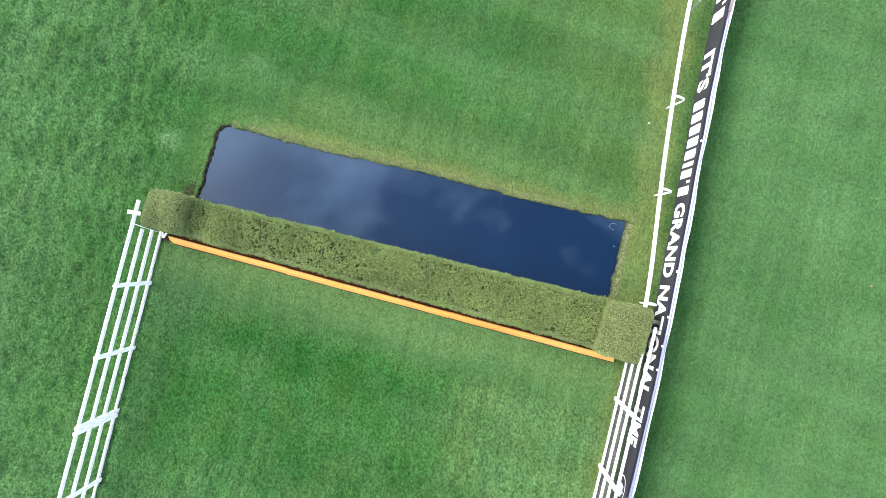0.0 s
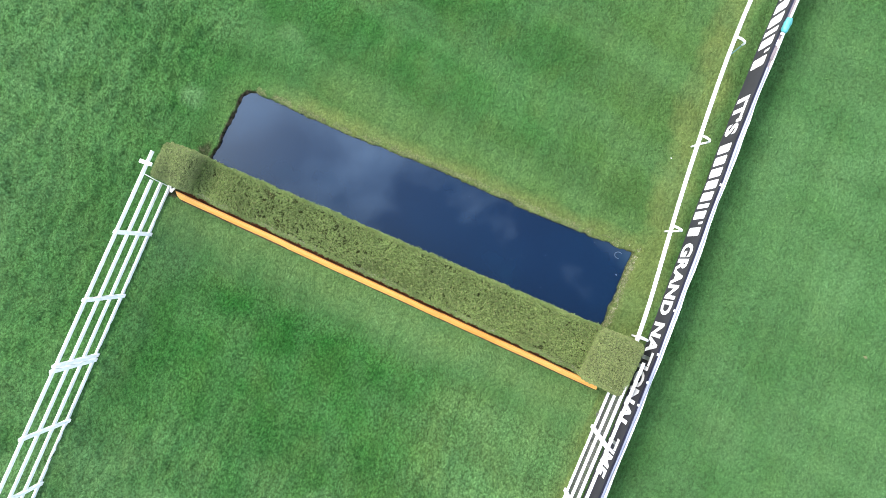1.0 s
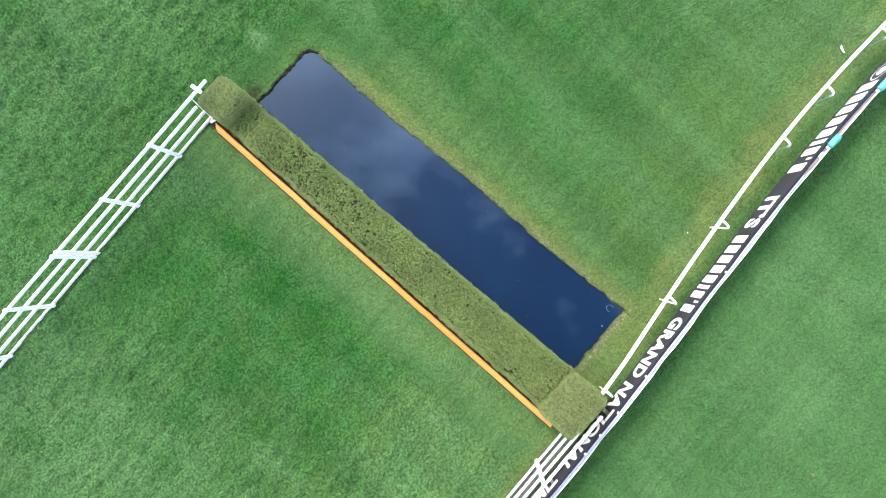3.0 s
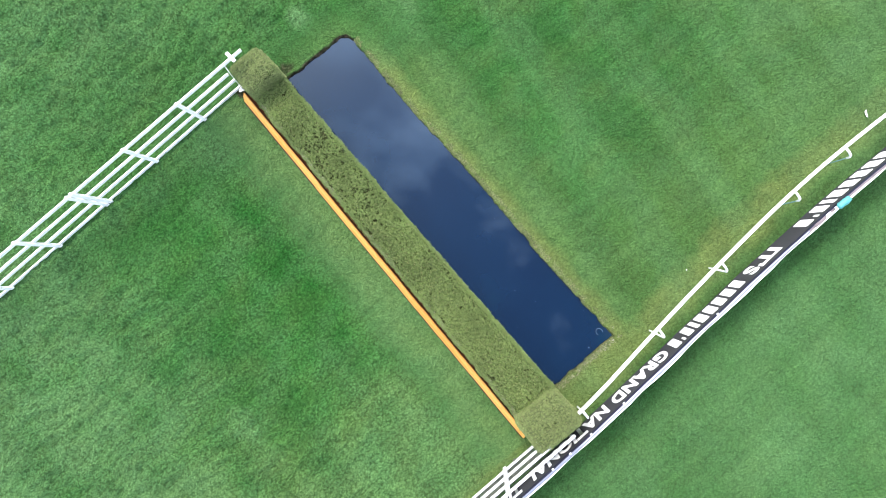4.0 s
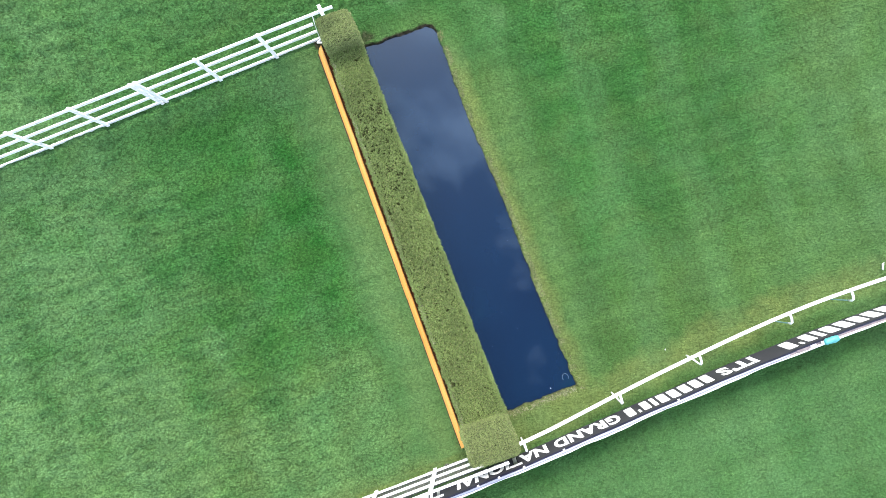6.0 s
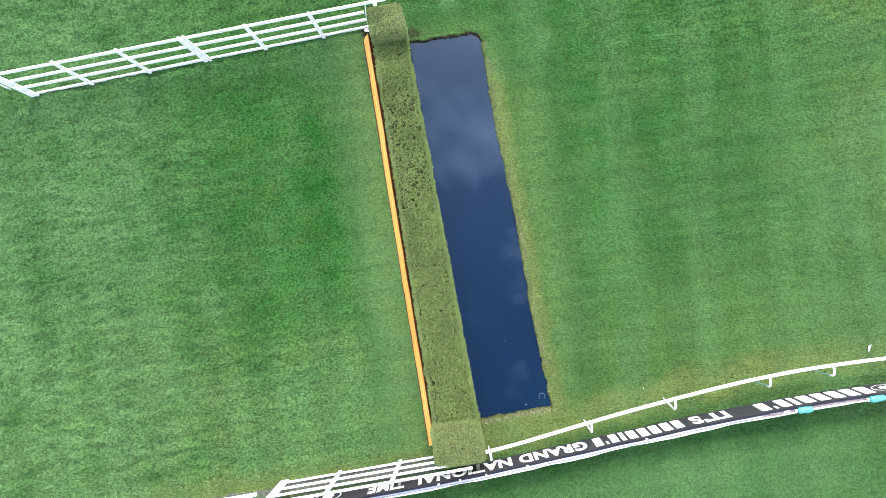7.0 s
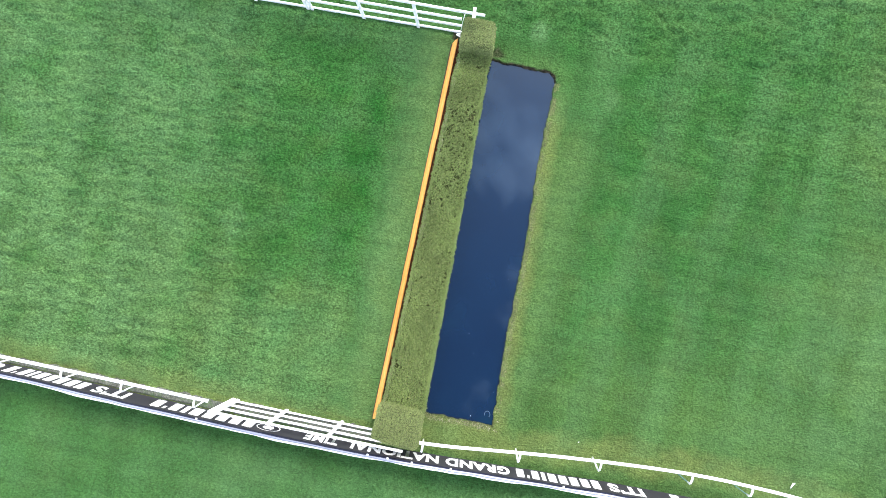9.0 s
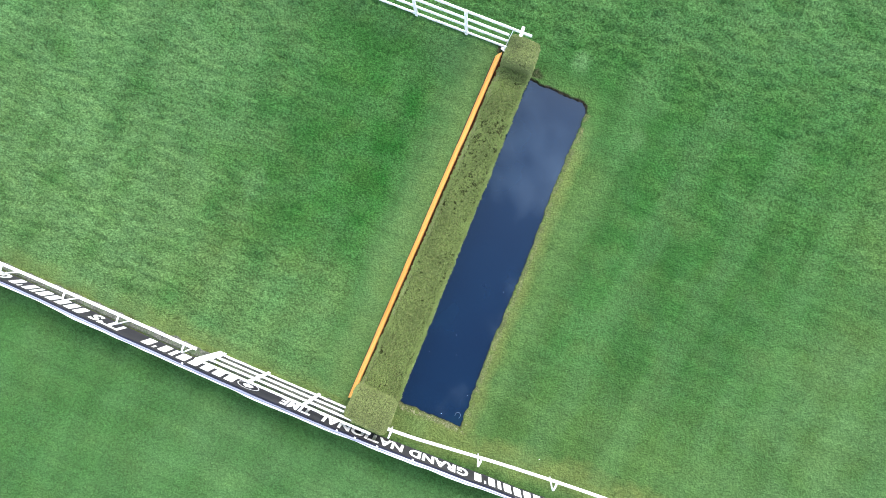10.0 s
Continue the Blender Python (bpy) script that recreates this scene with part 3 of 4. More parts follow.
hedge_block("water_jump_hedge", -6.62, 6.42, (0.195, 0.345), (1.27, 1.74), 0.86, 0.035, LEAF, 15000, 0.022, 3, "long low hedge of dressed olive green spruce beside the pond", "hedge", dry=1100, holes=1.0)
hedge_block("hedge_end_block", -7.58, -6.54, (0.16, 0.17), (1.25, 1.36), 1.27, 0.02, LEAF_END, 16000, 0.021, 21, "small square clipped green block closing the hedge by the inside wing", "hedge", "hedge end blocks", 0.15)
hedge_block("hedge_end_block", 6.30, 7.64, (0.22, 0.20), (1.74, 1.84), 1.22, 0.02, LEAF_END, 16000, 0.021, 33, "large square clipped green block closing the hedge by the banner", "hedge", "hedge end blocks", 0.24)


# ---- the orange take-off board ----
def make_board():
    top = thing("takeoff_board", 0, -0.1, 0, "long bright orange painted take-off board along the hedge foot", "board")
    base = Vector(top.location)
    roll = [(-0.082, 0.02), (-0.070, 0.07), (-0.032, 0.135), (0.014, 0.195), (0.058, 0.206), (0.060, 0.0), (-0.078, 0.0)]
    lath = [(0.065, 0.0), (0.065, 0.214), (0.071, 0.222), (0.100, 0.222), (0.110, 0.212), (0.110, 0.0)]
    x, lengths = -7.13, (3.88, 5.20, 5.14)
    for k, ln in enumerate(lengths):
        a, b, steps = x + 0.003, x + ln - 0.003, 24
        for name, sect, label in (("board_length", roll, ""), ("back_lath", lath, "narrow orange lath along the back edge")):
            bm, rows = bmesh.new(), []
            for i in range(steps + 1):
                xx = a + (b - a) * i / steps
                sag = 0.010 * noise.noise((xx * 0.9, k, 0)) + (0.014, 0.0, 0.004)[k]
                skew = 0.85 if i == 0 and k == 0 else (0.5 if i == steps and k == 2 else 0.0)
                rows.append([bm.verts.new(Vector((xx + skew * (0.11 - yy), BOARD_Y(xx) + 0.04 + yy * (1 + 0.06 * noise.noise((xx * 1.3, 4, 0))) + sag, zz + (0.0, 0.008, 0.003)[k])) - base) for yy, zz in sect])
            for i in range(steps):
                for j in range(len(sect)):
                    j2 = (j + 1) % len(sect)
                    bm.faces.new((rows[i][j], rows[i][j2], rows[i + 1][j2], rows[i + 1][j]))
            bm.faces.new(rows[0][::-1]), bm.faces.new(rows[-1])
            bmesh.ops.recalc_face_normals(bm, faces=bm.faces[:])
            part(name, bm, ORANGE, top, label)
        kick_a, kick_b = (Vector((q, BOARD_Y(q) - 0.046, 0.0)) - base for q in (a + (0.2 if k == 0 else 0.0), b))
        part("kick_rail", bar_bm(kick_a, kick_b, 0.035, 0.05, (0, 1, 0)), RUST, top, "dark rust orange rail at the foot")
        x += ln
    return top


make_board()


def make_bark_strip():
    """The trench of red-brown bark between board and hedge."""
    verts, faces, n = [], [], 150
    for i in range(n + 1):
        x = -7.05 + 13.9 * i / n
        y = BOARD_Y(x)
        verts += [(x, y + 0.16, 0.06), (x, y + 0.24, 0.09 + 0.03 * noise.noise((x * 5, 0, 0))), (x, y + 0.42, 0.04)]
    for i in range(n):
        k = 3 * i
        faces += [(k, k + 3, k + 4, k + 1), (k + 1, k + 4, k + 5, k + 2)]
    return tagged(new("bark_strip", mesh_from("bark_strip", verts, faces, SOIL, smooth=True)), "strip of dark red-brown bark between board and hedge", "soil", kind="structure")


make_bark_strip()


EARTH, n_, l_, b_ = stuff_mat("trodden_grey_earth", 0.95, spec=0.1)
tone_ = ramp_node(n_, l_, noise_node(n_, l_, 16.0, 5.0, 0.7), [(0.3, (0.045, 0.050, 0.040)), (0.5, (0.095, 0.103, 0.085)), (0.7, (0.190, 0.192, 0.160))])
moss_ = ramp_node(n_, l_, noise_node(n_, l_, 2.4, 4.0), [(0.50, grey(0.0)), (0.70, grey(0.5))])
l_.new(mix_node(n_, l_, moss_, tone_, (0.070, 0.140, 0.045)), b_.inputs["Base Color"])
bump_node(n_, l_, b_, noise_node(n_, l_, 22.0, 4.0), 0.8, 0.05)


def make_trodden_strip(y0, y1, inner, label):
    """Bare grey earth with dead grass between a rail's foot and the banner."""
    verts, faces, steps, across = [], [], int((y1 - y0) * 14), 8
    for i in range(steps + 1):
        y = y0 + (y1 - y0) * i / steps
        lo, hi = inner(y) + 0.09 * noise.noise((y * 2.4, 1, 0)) + 0.05 * noise.noise((y * 7, 3, 0)), banner_x(y) - BANNER_LEAN
        for j in range(across + 1):
            rim = 0.0 if 0 < j < across and 0 < i < steps else -0.07
            verts.append((lo + (hi - lo) * j / across, y, 0.042 + rim + 0.02 * noise.noise((j, y * 3, 6.0))))
    for i in range(steps):
        for j in range(across):
            k = i * (across + 1) + j
            faces.append((k, k + 1, k + across + 2, k + across + 1))
    return tagged(new("trodden_strip", mesh_from("trodden_strip", verts, faces, EARTH, smooth=True)), label, "soil", kind="structure")


make_trodden_strip(-5.05, 0.55, WING_R_X, "grey trodden earth strip under the outside wing")
make_trodden_strip(-24.0, -5.1, lambda y: rail_x(y) + 0.22, "grey trodden earth and dead grass along the banner foot")


# ---- wing panels of white rails ----
def make_wing(name, line, posts, double, rails, top_z, lean, out, y0, y1, label, group):
    """posts: y of each post; out: +1 or -1, the way in x that the tops lean to."""
    top = thing(name, line(posts[0]), posts[0], 0, label, "wing fence", group)
    base = Vector(top.location)

    def at(y, z):
        far = min(max((-1.5 - y) / 10.4, 0.0), 1.0) if out < 0 else 0.4
        return Vector((line(y) + out * lean * (0.5 + 1.2 * far) * z / top_z, y - (0.09 + 0.13 * far) * z / top_z, z))

    for z in rails:
        a, b = y0 + (0.83 * (z == rails[-1])), y1
        part("rail", bar_bm(at(a, z) - base + Vector((out * 0.05, 0, 0)), at(b, z) - base + Vector((out * 0.05, 0, 0)), 0.13, 0.05, (0, 0, 1)), WHITE, top)
    for y in posts:
        for off in ((-0.072, 0.085) if y in double else (0.0,)):
            post = part("post", bar_bm(at(y + off, 0.0) - base, at(y + off, top_z) - base, 0.115, 0.075, (0, 1, 0)), WHITE, top)
            cap = bmesh.new()
            bmesh.ops.create_uvsphere(cap, u_segments=10, v_segments=6, radius=0.075)
            cap.transform(Matrix.Translation(at(y + off, top_z - 0.02) - base) @ Matrix.Diagonal((0.8, 1.0, 0.8, 1.0)))
            part("post_cap", cap, WHITE, post, "rounded white cap on the post")
    return top


RAILS = (0.05, 0.56, 1.07, 1.60)
left_posts = [-1.57, -3.64, -5.71, -7.80, -9.87, -11.93]
inside = make_wing("wing_fence", WING_X, left_posts, (-5.71, -11.93), RAILS, 1.78, 0.10, -1, 0.10, -12.0, "tall white painted four-rail wing leading up to the hedge", "wings of the fence")
part("cross_piece", bar_bm((-0.36, 2.02, 1.70), (0.0, 2.06, 1.70), 0.11, 0.06, (0, 1, 0)), WHITE, inside, "short white cross piece on the top rail")
rope_path = [(-7.28, 0.02, 0.12), (-7.33, 0.06, 0.6), (-7.40, 0.10, 1.1), (-7.50, 0.16, 1.6)]
part("rope", tube_mesh("rope", [Vector(p) - inside.location for p in rope_path], 0.014, PVC, 6), None, inside, "thin white rope tied down the end of the rails")
clamp = part("foot_clamp", bar_bm((0.01, 1.46, 0.08), (0.10, 1.72, 0.12), 0.05, 0.05, (0, 0, 1)), WHITE, inside, "white forked clamp at the foot of the end rails")
part("clamp_arm", bar_bm((0.01, 1.46, 0.08), (-0.05, 1.70, 0.20), 0.045, 0.045, (0, 0, 1)), WHITE, clamp)
right_posts = [-1.03, -3.10, -5.02]
make_wing("wing_fence", WING_R_X, right_posts, (-5.02,), RAILS, 1.78, 0.075, 1, 0.66, -5.1, "tall white painted four-rail wing before the banner", "wings of the fence")


# ---- running rails on swan-neck posts ----
def swan_post(x, y, rail_at, leg_mat, out=1):
    """A plumb leg outside the rail whose head bends over to carry it."""
    top = thing("rail_post", x, y, 0, "white swan-neck post of the running rail" if leg_mat is PVC else "swan-neck rail post with an aqua coated leg", "rail post", "running rail posts")
    lean = 0.0 if leg_mat is AQUA else (-0.16 if y > 0 else -0.04) * out
    leg = [(lean, 0, -0.1), (lean * 0.75, 0, 0.3), (lean * 0.35, 0, 0.6), (0, 0.01, 0.82)]
    part("leg", tube_mesh("leg", leg, 0.021 if leg_mat is AQUA else 0.03, leg_mat, 8), None, top)
    dx = rail_at[0] - x
    neck = [(0, 0.01, 0.82), (0.0, 0.01, 0.95), (dx * 0.12, 0.01, 1.04), (dx * 0.45, 0.01, 1.09), (dx * 0.9, 0.01, 1.10)]
    bent = part("neck", tube_mesh("neck", neck, [0.032, 0.036, 0.038, 0.038, 0.038], PVC, 8), None, top)
    part("saddle", bar_bm((dx * 0.9 - 0.03, 0.01, 1.10), (dx + 0.02, 0.01, 1.10), 0.09, 0.06, (0, 1, 0)), PVC, bent)
    return top


def make_rail(ys, xf, label, z=1.14):
    top = thing("running_rail", xf(ys[0]), ys[0], 0, label, "running rail", "running rails")
    base = Vector(top.location)
    pts = [Vector((xf(y), y, z)) - base for y in np.arange(ys[0], ys[1] + 0.01, 0.4)]
    verts, faces = [], []
    sect = [(-0.055, -0.03), (-0.042, 0.03), (0.0, 0.045), (0.042, 0.03), (0.055, -0.03), (0.0, -0.045)]
    for p in pts:
        verts += [p + Vector((sx, 0, sz)) for sx, sz in sect]
    m = len(sect)
    for k in range(len(pts) - 1):
        for j in range(m):
            faces.append((k * m + j, (k + 1) * m + j, (k + 1) * m + (j + 1) % m, k * m + (j + 1) % m))
    faces += [tuple(range(m)), tuple((len(pts) - 1) * m + j for j in range(m))[::-1]]
    part("rail_beam", mesh_from("rail_beam", verts, faces, PVC, smooth=False), None, top)
    return top


make_rail((1.85, 34.0), rail_x, "white plastic running rail curving along the course after the hedge")
make_rail((-34.0, -5.45), rail_x, "white plastic running rail along the course before the wing")
inner_x = lambda y: -6.86 - 0.012 * (y + 12.0)
make_rail((-34.0, -12.25), inner_x, "white plastic inside running rail leading to the wing")
for y, aqua in ((1.98, 0), (5.3, 0), (8.05, 0), (11.15, 1), (13.2, 1), (15.65, 1), (18.2, 1), (20.8, 1), (23.4, 1)):
    swan_post(rail_x(y) + (0.36 if y > 3 else 0.34), y, (rail_x(y), y), AQUA if aqua else PVC)
for y in (-6.1, -8.72, -10.9, -13.45, -15.9, -18.4, -20.9):
    swan_post(rail_x(y) + 0.36, y, (rail_x(y), y), PVC)
for y in (-12.75, -15.4, -18.0, -20.6):
    swan_post(inner_x(y) - 0.36, y, (inner_x(y), y), PVC, -1)


# ---- the banner along the outer rail ----
def make_banner():
    top = thing("advertising_banner", banner_x(0), 0, 0, "long charcoal banner with white lettering hung on the outer rail", "banner")
    base = Vector(top.location)
    ys = np.arange(-34.0, 34.01, 0.25)

    def strip(name, sect, mat, y_lo=-99, y_hi=99, label="", loose=0.0):
        verts, faces = [], []
        use = [y for y in ys if y_lo <= y <= y_hi]
        for y in use:
            ripple = 0.012 * noise.noise((y * 0.9, 0, 4.0)) + 0.02 * noise.noise((y * 0.3, 2, 4.0))
            slack = loose * (noise.noise((y * 0.55, 7.0, loose * 90)) + 0.5 * noise.noise((y * 1.7, 3.0, loose * 90)))
            bx = banner_x(y)
            verts += [Vector((bx + sx + ripple + slack * (sx - sect[0][0]) / 0.06, y, sz - 0.3 * abs(slack))) - base for sx, sz in sect]
        m = len(sect)
        for k in range(len(use) - 1):
            for j in range(m):
                faces.append((k * m + j, k * m + (j + 1) % m, (k + 1) * m + (j + 1) % m, (k + 1) * m + j))
        faces += [tuple(range(m))[::-1], tuple((len(use) - 1) * m + j for j in range(m))]
        return part(name, mesh_from(name, verts, faces, mat), None, top, label)

    strip("banner_sheet", [(-BANNER_LEAN, 0.03), (0.012 - BANNER_LEAN, 0.03), (0.012, 0.96), (0.0, 0.96)], BANNER, label="charcoal mesh sheet")
    strip("hem", [(-0.004, 0.961), (0.03, 0.965), (0.043, 1.0), (0.012, 1.0)], NAVY, label="navy hem along the top edge")
    for lo, hi in ((-34, 10.9), (15.9, 34)):
        strip("sleeve", [(0.045, 0.985), (0.112, 1.0), (0.118, 1.02), (0.085, 1.035), (0.045, 1.012)], LILAC, lo, hi, "pale blue vinyl sleeve over the rail", loose=0.03)
    strip("bare_cap", [(0.045, 0.94), (0.115, 0.94), (0.115, 0.975), (0.045, 0.975)], DULL, 10.75, 16.0, "bare weathered cap of the rail")
    strip("back_rail", [(0.121, 0.94), (0.165, 0.94), (0.172, 1.0), (0.15, 1.02), (0.121, 1.0)], PVC, label="white rail behind the banner", loose=0.045)
    for y in np.arange(-32.5, 33, 2.5):
        yy = float(y)
        part("stake", tube_mesh("stake", [Vector((banner_x(yy) + 0.10, yy, -0.1)) - base, Vector((banner_x(yy) + 0.10, yy, 0.94)) - base], 0.03, WHITE, 6), None, top)
    return top


banner = make_banner()
BASE = Vector(banner.location)


def on_banner(name, flat, y_right, z0, label=""):
    """Lays a flat mesh (x along the words, y up) on the sheet, its start at y_right; words run towards -y."""
    for v in flat.vertices:
        y = y_right - v.co.x
        ripple = 0.012 * noise.noise((y * 0.9, 0, 4.0)) + 0.02 * noise.noise((y * 0.3, 2, 4.0))
        z = z0 + v.co.y
        v.co = Vector((banner_x(y) + ripple - 0.004 - v.co.z - BANNER_LEAN * (0.96 - z) / 0.93, y, z)) - BASE
    flat.update()
    flat.materials.clear()
    flat.materials.append(INK)
    return part(name, flat, None, banner, label)


def word_mesh(text, width, height):
    cu = bpy.data.curves.new("word", "FONT")
    cu.body, cu.size, cu.offset, cu.resolution_u = text, 1.0, 0.046, 3
    cu.space_character = 1.06
    ob = bpy.data.objects.new("word", cu)
    scene.collection.objects.link(ob)
    bpy.context.view_layer.update()
    me = bpy.data.meshes.new_from_object(ob.evaluated_get(bpy.context.evaluated_depsgraph_get()))
    bpy.data.objects.remove(ob)
    co = np.array([v.co[:] for v in me.vertices])
    lo, hi = co.min(0), co.max(0)
    for v in me.vertices:
        v.co = Vector(((v.co.x - lo[0]) / (hi[0] - lo[0]) * width, (v.co.y - lo[1]) / (hi[1] - lo[1]) * height, 0.002))
    return me


def brand_blocks(y_right, width, height, z0):
    """Plain blocks in the place of a brand's letters, each a part of its own: width, height and foot of each in turn."""
    shapes = [(0.80, 1.0, 0.0)] * 5 + [(0.40, 1.0, 0.0), (0.70, 1.0, 0.0), (0.22, 0.36, 0.64), (0.74, 1.0, 0.0)]
    gap = 0.26
    unit = width / (sum(q[0] for q in shapes) + gap * (len(shapes) - 1))
    at = 0.0
    for wide, tall, foot in shapes:
        w, h, low = wide * unit, tall * height, foot * height
        c = 0.12 * min(w, h)
        verts = [(c, 0), (w - c, 0), (w, c), (w, h - c), (w - c, h), (c, h), (0, h - c), (0, c)]
        block = mesh_from("brand_block", [(vx, vy + low, 0.002) for vx, vy in verts], [tuple(range(8))], INK)
        on_banner("brand_block", block, y_right - at, z0, "white block in place of a brand letter")
        at += w + gap * unit


def emblem(y_mid, z_mid):
    verts, faces, n = [], [], 28
    for k in range(n):
        a = 2 * math.pi * k / n
        for q in (1.0, 0.90):
            verts.append((0.43 * q * math.cos(a) + 0.52, 0.30 * q * math.sin(a), 0.002))
    for k in range(n):
        k2 = (k + 1) % n
        faces.append((2 * k, 2 * k2, 2 * k2 + 1, 2 * k + 1))
    on_banner("emblem_ring", mesh_from("emblem_ring", verts, faces, INK), y_mid + 0.52, z_mid, "thin white ring")
    verts = [(0.32 + 0.34 * (1 + math.cos(2 * math.pi * k / 14)) / 2 * 1.2, 0.16 * math.sin(2 * math.pi * k / 14) * (1.3 if k % 2 else 0.8), 0.002) for k in range(14)]
    on_banner("emblem_blot", mesh_from("emblem_blot", verts, [tuple(range(14))], INK), y_mid + 0.52, z_mid, "plain white shape")


PERIOD = 18.64
for turn in (-1, 0, 1):
    y = turn * PERIOD
    for text, y_right, y_left in (("IT'S", 9.93, 8.66), ("GRAND", 5.19, 2.90), ("NATIONAL", 2.66, -0.68), ("TIME", -0.95, -2.16)):
        on_banner("word", word_mesh(text, y_right - y_left, 0.68), y_right + y, 0.13, "white capital letters")
    brand_blocks(8.37 + y, 2.95, 0.68, 0.13)
    brand_blocks(-4.02 + y, 3.72, 0.68, 0.13)
    emblem(-3.5 + y, 0.48)


# ---- small things ----
def make_pad(y):
    x = banner_x(y) + 0.10
    top = thing("foam_pad", x, y, 0.97, "turquoise vinyl foam roll strapped on the bare rail cap", "pad", "foam pads")
    n, length, r = 9, 0.46, 0.098
    path = [(0.008 * math.sin(k * 2.3 + y), length * (k / (n - 1) - 0.5), 0.10 + 0.010 * math.sin(k * 1.7 + y)) for k in range(n)]
    rad = [r * q for q in (0.72, 0.95, 1.0, 1.06, 0.92, 1.08, 0.97, 0.93, 0.75)]
    roll = tube_mesh("roll", path, rad, PAD, 14)
    for v in roll.vertices:  # rumpled vinyl
        v.co += Vector((1, 0.4, 1)) * 0.022 * noise.noise((v.co.x * 14, v.co.y * 10 + y, v.co.z * 14))
    roll = part("roll", roll, None, top)
    part("strap", tube_mesh("strap", [(0.0, -0.30, 0.05), (0.0, -0.24, 0.09)], 0.06, PVC, 8), None, roll, "white strap end")


for y in (12.1, 14.4):
    make_pad(y)


def make_clip(y, s, mat, label):
    top = thing("rail_clip", banner_x(y) + 0.09, y, 0.975, label, "clip", "rail clips")
    part("clip_body", box_bm(-0.045, 0.045, -s, s, 0.0, 0.045, 0.01), mat, top)


for y, s in ((11.55, 0.09), (15.55, 0.1)):
    make_clip(y, s, WHITE, "white plate clipped on the bare rail cap")
for y, s in ((11.2, 0.2), (15.95, 0.22)):
    make_clip(y, s, DULL, "worn timber plate on the rail cap")
for y in (1.75, 0.9, 0.2, -5.9, 7.0, 3.1):
    top = thing("cable_tie", banner_x(y) + 0.02, y, 1.0, "small white tie on the banner hem", "tie", "banner ties")
    part("tie_band", box_bm(-0.03, 0.03, -0.035, 0.035, 0.0, 0.02, 0.005), PVC, top)


def make_ground_sheet():
    top = thing("ground_mat", 8.02, 16.6, 0.0, "dark slate rubber mat lying on the grass behind the banner", "mat")
    for lo, hi in ((-0.82, -0.02), (0.0, 0.85)):
        bm = bmesh.new()
        n, m = 14, 10
        rows = [[bm.verts.new((-0.30 + 0.64 * i / m + 0.02 * noise.noise((i, lo, 2.0)), lo + (hi - lo) * j / n + 0.02 * noise.noise((i * 0.6, j * 0.6, 5.0)),
                               0.045 + 0.022 * noise.noise((i * 0.35, j * 0.35 + lo * 9, 3.0)))) for i in range(m + 1)] for j in range(n + 1)]
        for j in range(n):
            for i in range(m):
                bm.faces.new((rows[j][i], rows[j][i + 1], rows[j + 1][i + 1], rows[j + 1][i]))
        edge = bmesh.ops.extrude_face_region(bm, geom=bm.faces[:])
        bmesh.ops.translate(bm, vec=(0, 0, -0.045), verts=[g for g in edge["geom"] if isinstance(g, bmesh.types.BMVert)])
        bmesh.ops.recalc_face_normals(bm, faces=bm.faces[:])
        part("mat_half", bm, CRATE, top)
    block = thing("timber_block", 8.00, 16.22, 0.055, "small tan and charred block of timber on the dark mat", "timber")
    part("block", box_bm(-0.07, 0.06, -0.03, 0.16, 0.0, 0.08, 0.012), DULL, block)
    part("charred_end", box_bm(-0.05, 0.05, -0.10, -0.034, 0.0, 0.09, 0.015), NAVY, block, "black charred end")
    lid = thing("grey_plate", 8.28, 16.45, 0.055, "small pale grey plate lying on the dark mat", "plate")
    part("plate_body", box_bm(-0.09, 0.09, -0.10, 0.10, 0.0, 0.025, 0.01), make_plain("grey_plastic", (0.16, 0.16, 0.18), 0.6), lid)


make_ground_sheet()


def make_litter(x, y, s, seed, label):
    rng = random.Random(seed)
    bm = bmesh.new()
    ring = [bm.verts.new((s * (0.22 + 0.5 * rng.random()) * math.cos(k * 0.9), s * (1.0 if k in (1, 2) else 1.35) * (0.8 + 0.5 * rng.random()) * math.sin(k * 0.9), 0.03 + 0.06 * rng.random())) for k in range(7)]
    mid = bm.verts.new((0, 0, 0.10))
    for k in range(7):
        bm.faces.new((ring[k], ring[(k + 1) % 7], mid))
    bm.normal_update()
    top = thing("paper_scrap", x, y, 0, label, "litter")
    ob = part("paper", bm, PAPER, top)
    top.rotation_euler = (0, 0, radians(-118))
    mod = ob.modifiers.new("thick", "SOLIDIFY")
    mod.thickness = 0.006


make_litter(6.14, 15.14, 0.10, 4, "crumpled scrap of white paper lying on the turf")
make_litter(6.34, 7.44, 0.03, 9, "tiny torn scrap of white paper lying on the turf")


def make_divot(x, y, s, seed):
    """A kicked-out lump of pale dry turf."""
    rng = random.Random(seed)
    top = thing("turf_divot", x, y, 0.0, "small pale straw-brown lump of kicked-out turf", "turf")
    bm = bmesh.new()
    bmesh.ops.create_icosphere(bm, subdivisions=2, radius=s)
    for v in bm.verts:
        v.co = Vector((v.co.x * 1.2, v.co.y * 0.8, max(v.co.z, -0.01) * 0.5)) * (0.75 + 0.5 * rng.random())
    part("clod", bm, make_plain("straw_turf", (0.150, 0.165, 0.070), 0.9, vary=0.3, scale=20.0), top)


make_divot(14.12, 4.38, 0.055, 43)


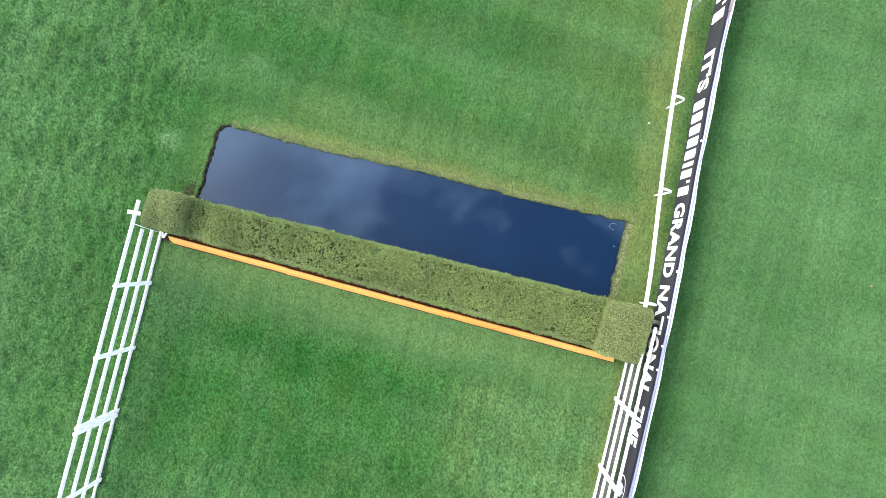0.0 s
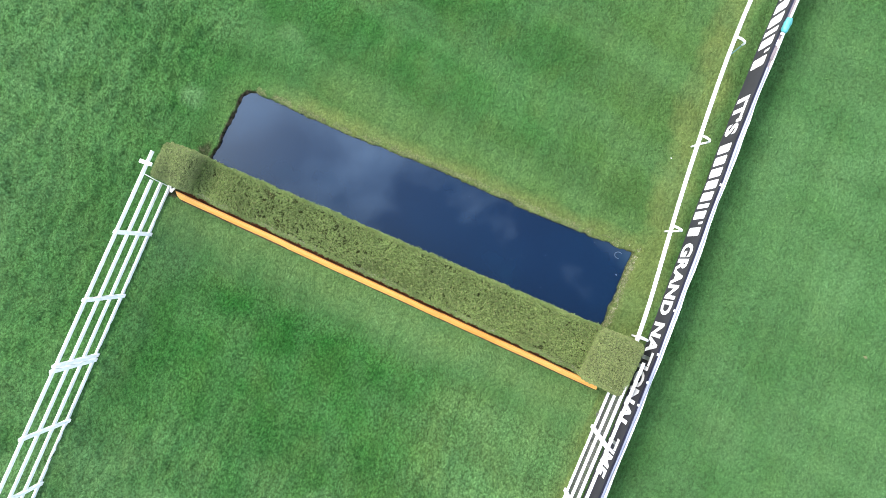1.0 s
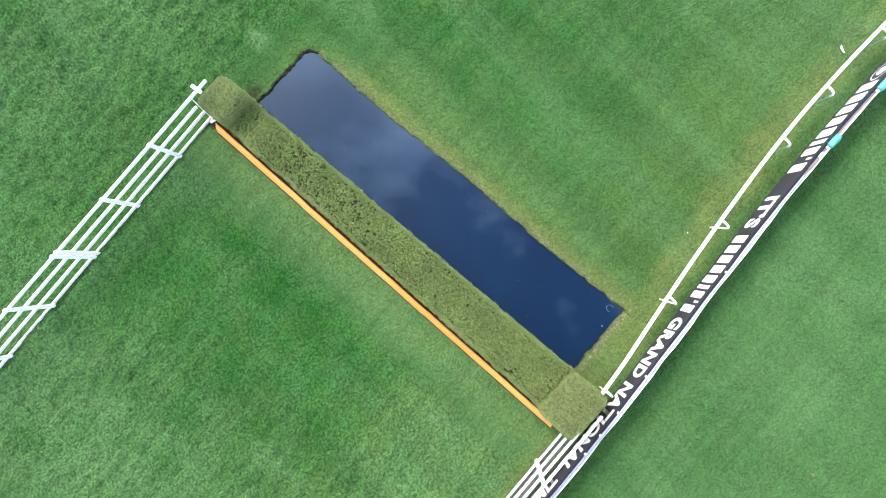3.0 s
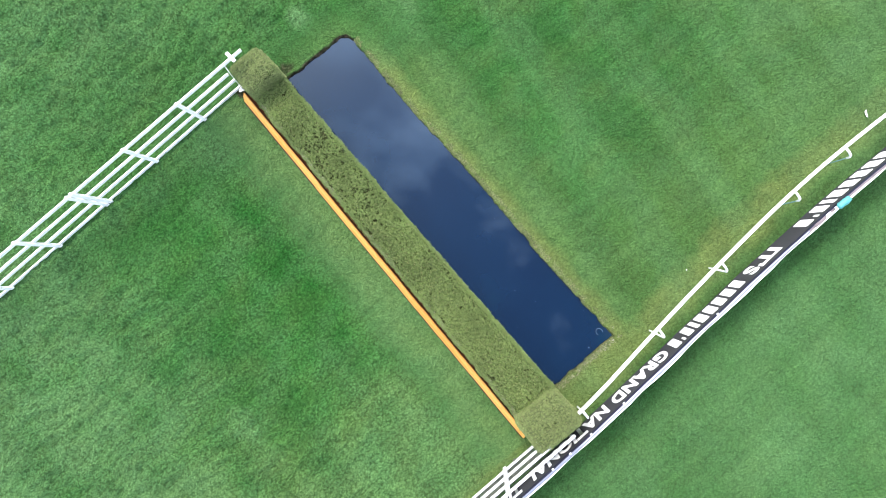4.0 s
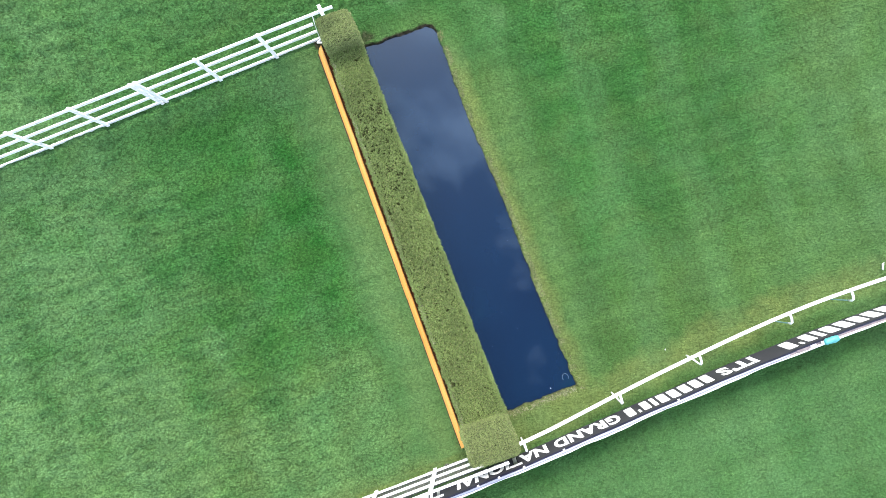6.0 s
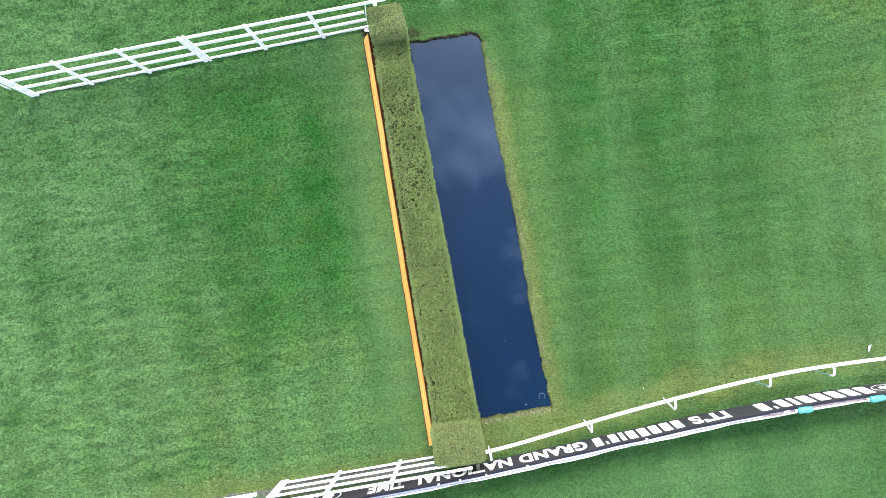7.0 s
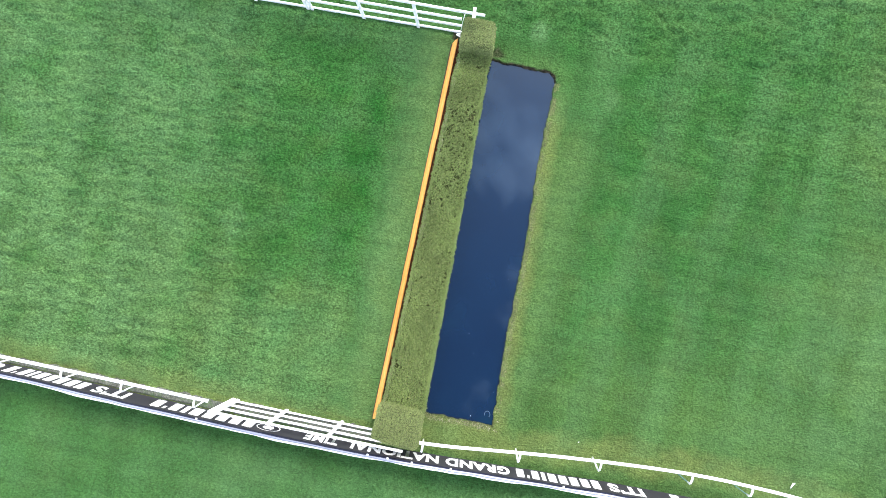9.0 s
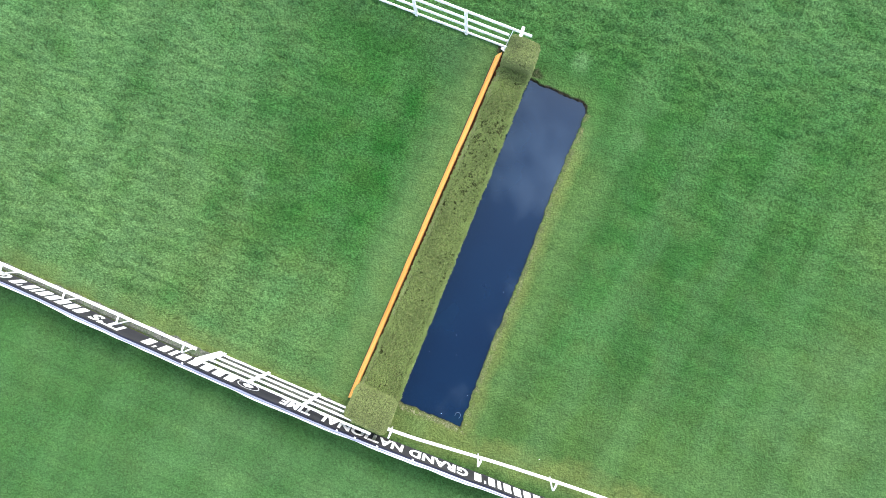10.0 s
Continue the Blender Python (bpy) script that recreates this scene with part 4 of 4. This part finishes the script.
def make_fringe():
    """Longer straw-green blades that hang over the pond's lip."""
    rng = np.random.default_rng(77)
    mat = make_leaf("rough_edge_grass", (0.075, 0.105, 0.030), (0.135, 0.180, 0.056), (0.210, 0.225, 0.090), (0.30, 0.25, 0.14))
    x, y = rng.uniform(-7.0, 6.9, 260000), rng.uniform(1.2, 4.8, 260000)
    d = pond_depth(x, y)
    keep = (d > -0.20) & (d < -0.01) & (rng.random(len(x)) > np.abs(d + 0.05) * 5) & (swell(x, y, 0.3) > -0.15) & (x > -6.3)
    x, y, d = x[keep], y[keep], d[keep]
    k = len(x)
    turn, ln, w = rng.random(k) * 2 * np.pi, rng.uniform(0.035, 0.08, k), rng.uniform(0.006, 0.012, k)
    dx, dy, z = np.cos(turn), np.sin(turn), np.where(d > -0.02, -0.03, 0.0)
    co = np.empty((k, 3, 3))
    co[:, 0] = np.stack([x - dy * w, y + dx * w, z], 1)
    co[:, 1] = np.stack([x + dy * w, y - dx * w, z], 1)
    co[:, 2] = np.stack([x + dx * ln * 0.8, y + dy * ln * 0.8, z + ln * 0.55], 1)
    edge = scatter("edge_grass", co, mat)
    edge.materials.append(DRY)
    straw = (x > 6.2) & (y > 1.9) & (rng.random(k) < 0.2)
    edge.polygons.foreach_set("material_index", straw.astype(np.int32))
    tagged(new("edge_grass", edge), "rough straw-green grass overhanging the pond edge", "grass", kind="stuff")


make_fringe()


def make_loop():
    top = thing("wire_loop", 6.14, 4.04, -0.09, "thin pale wire loop lying in the shallow water", "wire")
    path = [(0.12 * math.cos(a), 0.10 * math.sin(a), 0.012 + 0.006 * math.sin(2 * a)) for a in np.linspace(0.9, 5.2, 22)]
    part("wire", tube_mesh("wire", path, 0.009, make_plain("dull_wire", (0.075, 0.115, 0.165), 0.5), 6), None, top)


make_loop()
for fx, fy, fs in ((6.32, 3.46, 0.020), (4.10, 3.08, 0.012), (4.38, 2.10, 0.009), (3.42, 2.77, 0.010), (5.31, 4.08, 0.010), (-2.6, 3.7, 0.009), (1.2, 3.75, 0.008)):
    flake = thing("floating_leaf", fx, fy, -0.09, "tiny pale leaf floating on the pond", "leaf", "floating leaves")
    lm = bmesh.new()
    lv = [lm.verts.new((fs * 0.9 * math.cos(q), fs * 0.6 * math.sin(q), 0.006 + 0.004 * math.cos(2 * q))) for q in np.linspace(0, 5.4, 7)]
    lm.faces.new(lv)
    part("leaf_blade", lm, PAPER, flake)
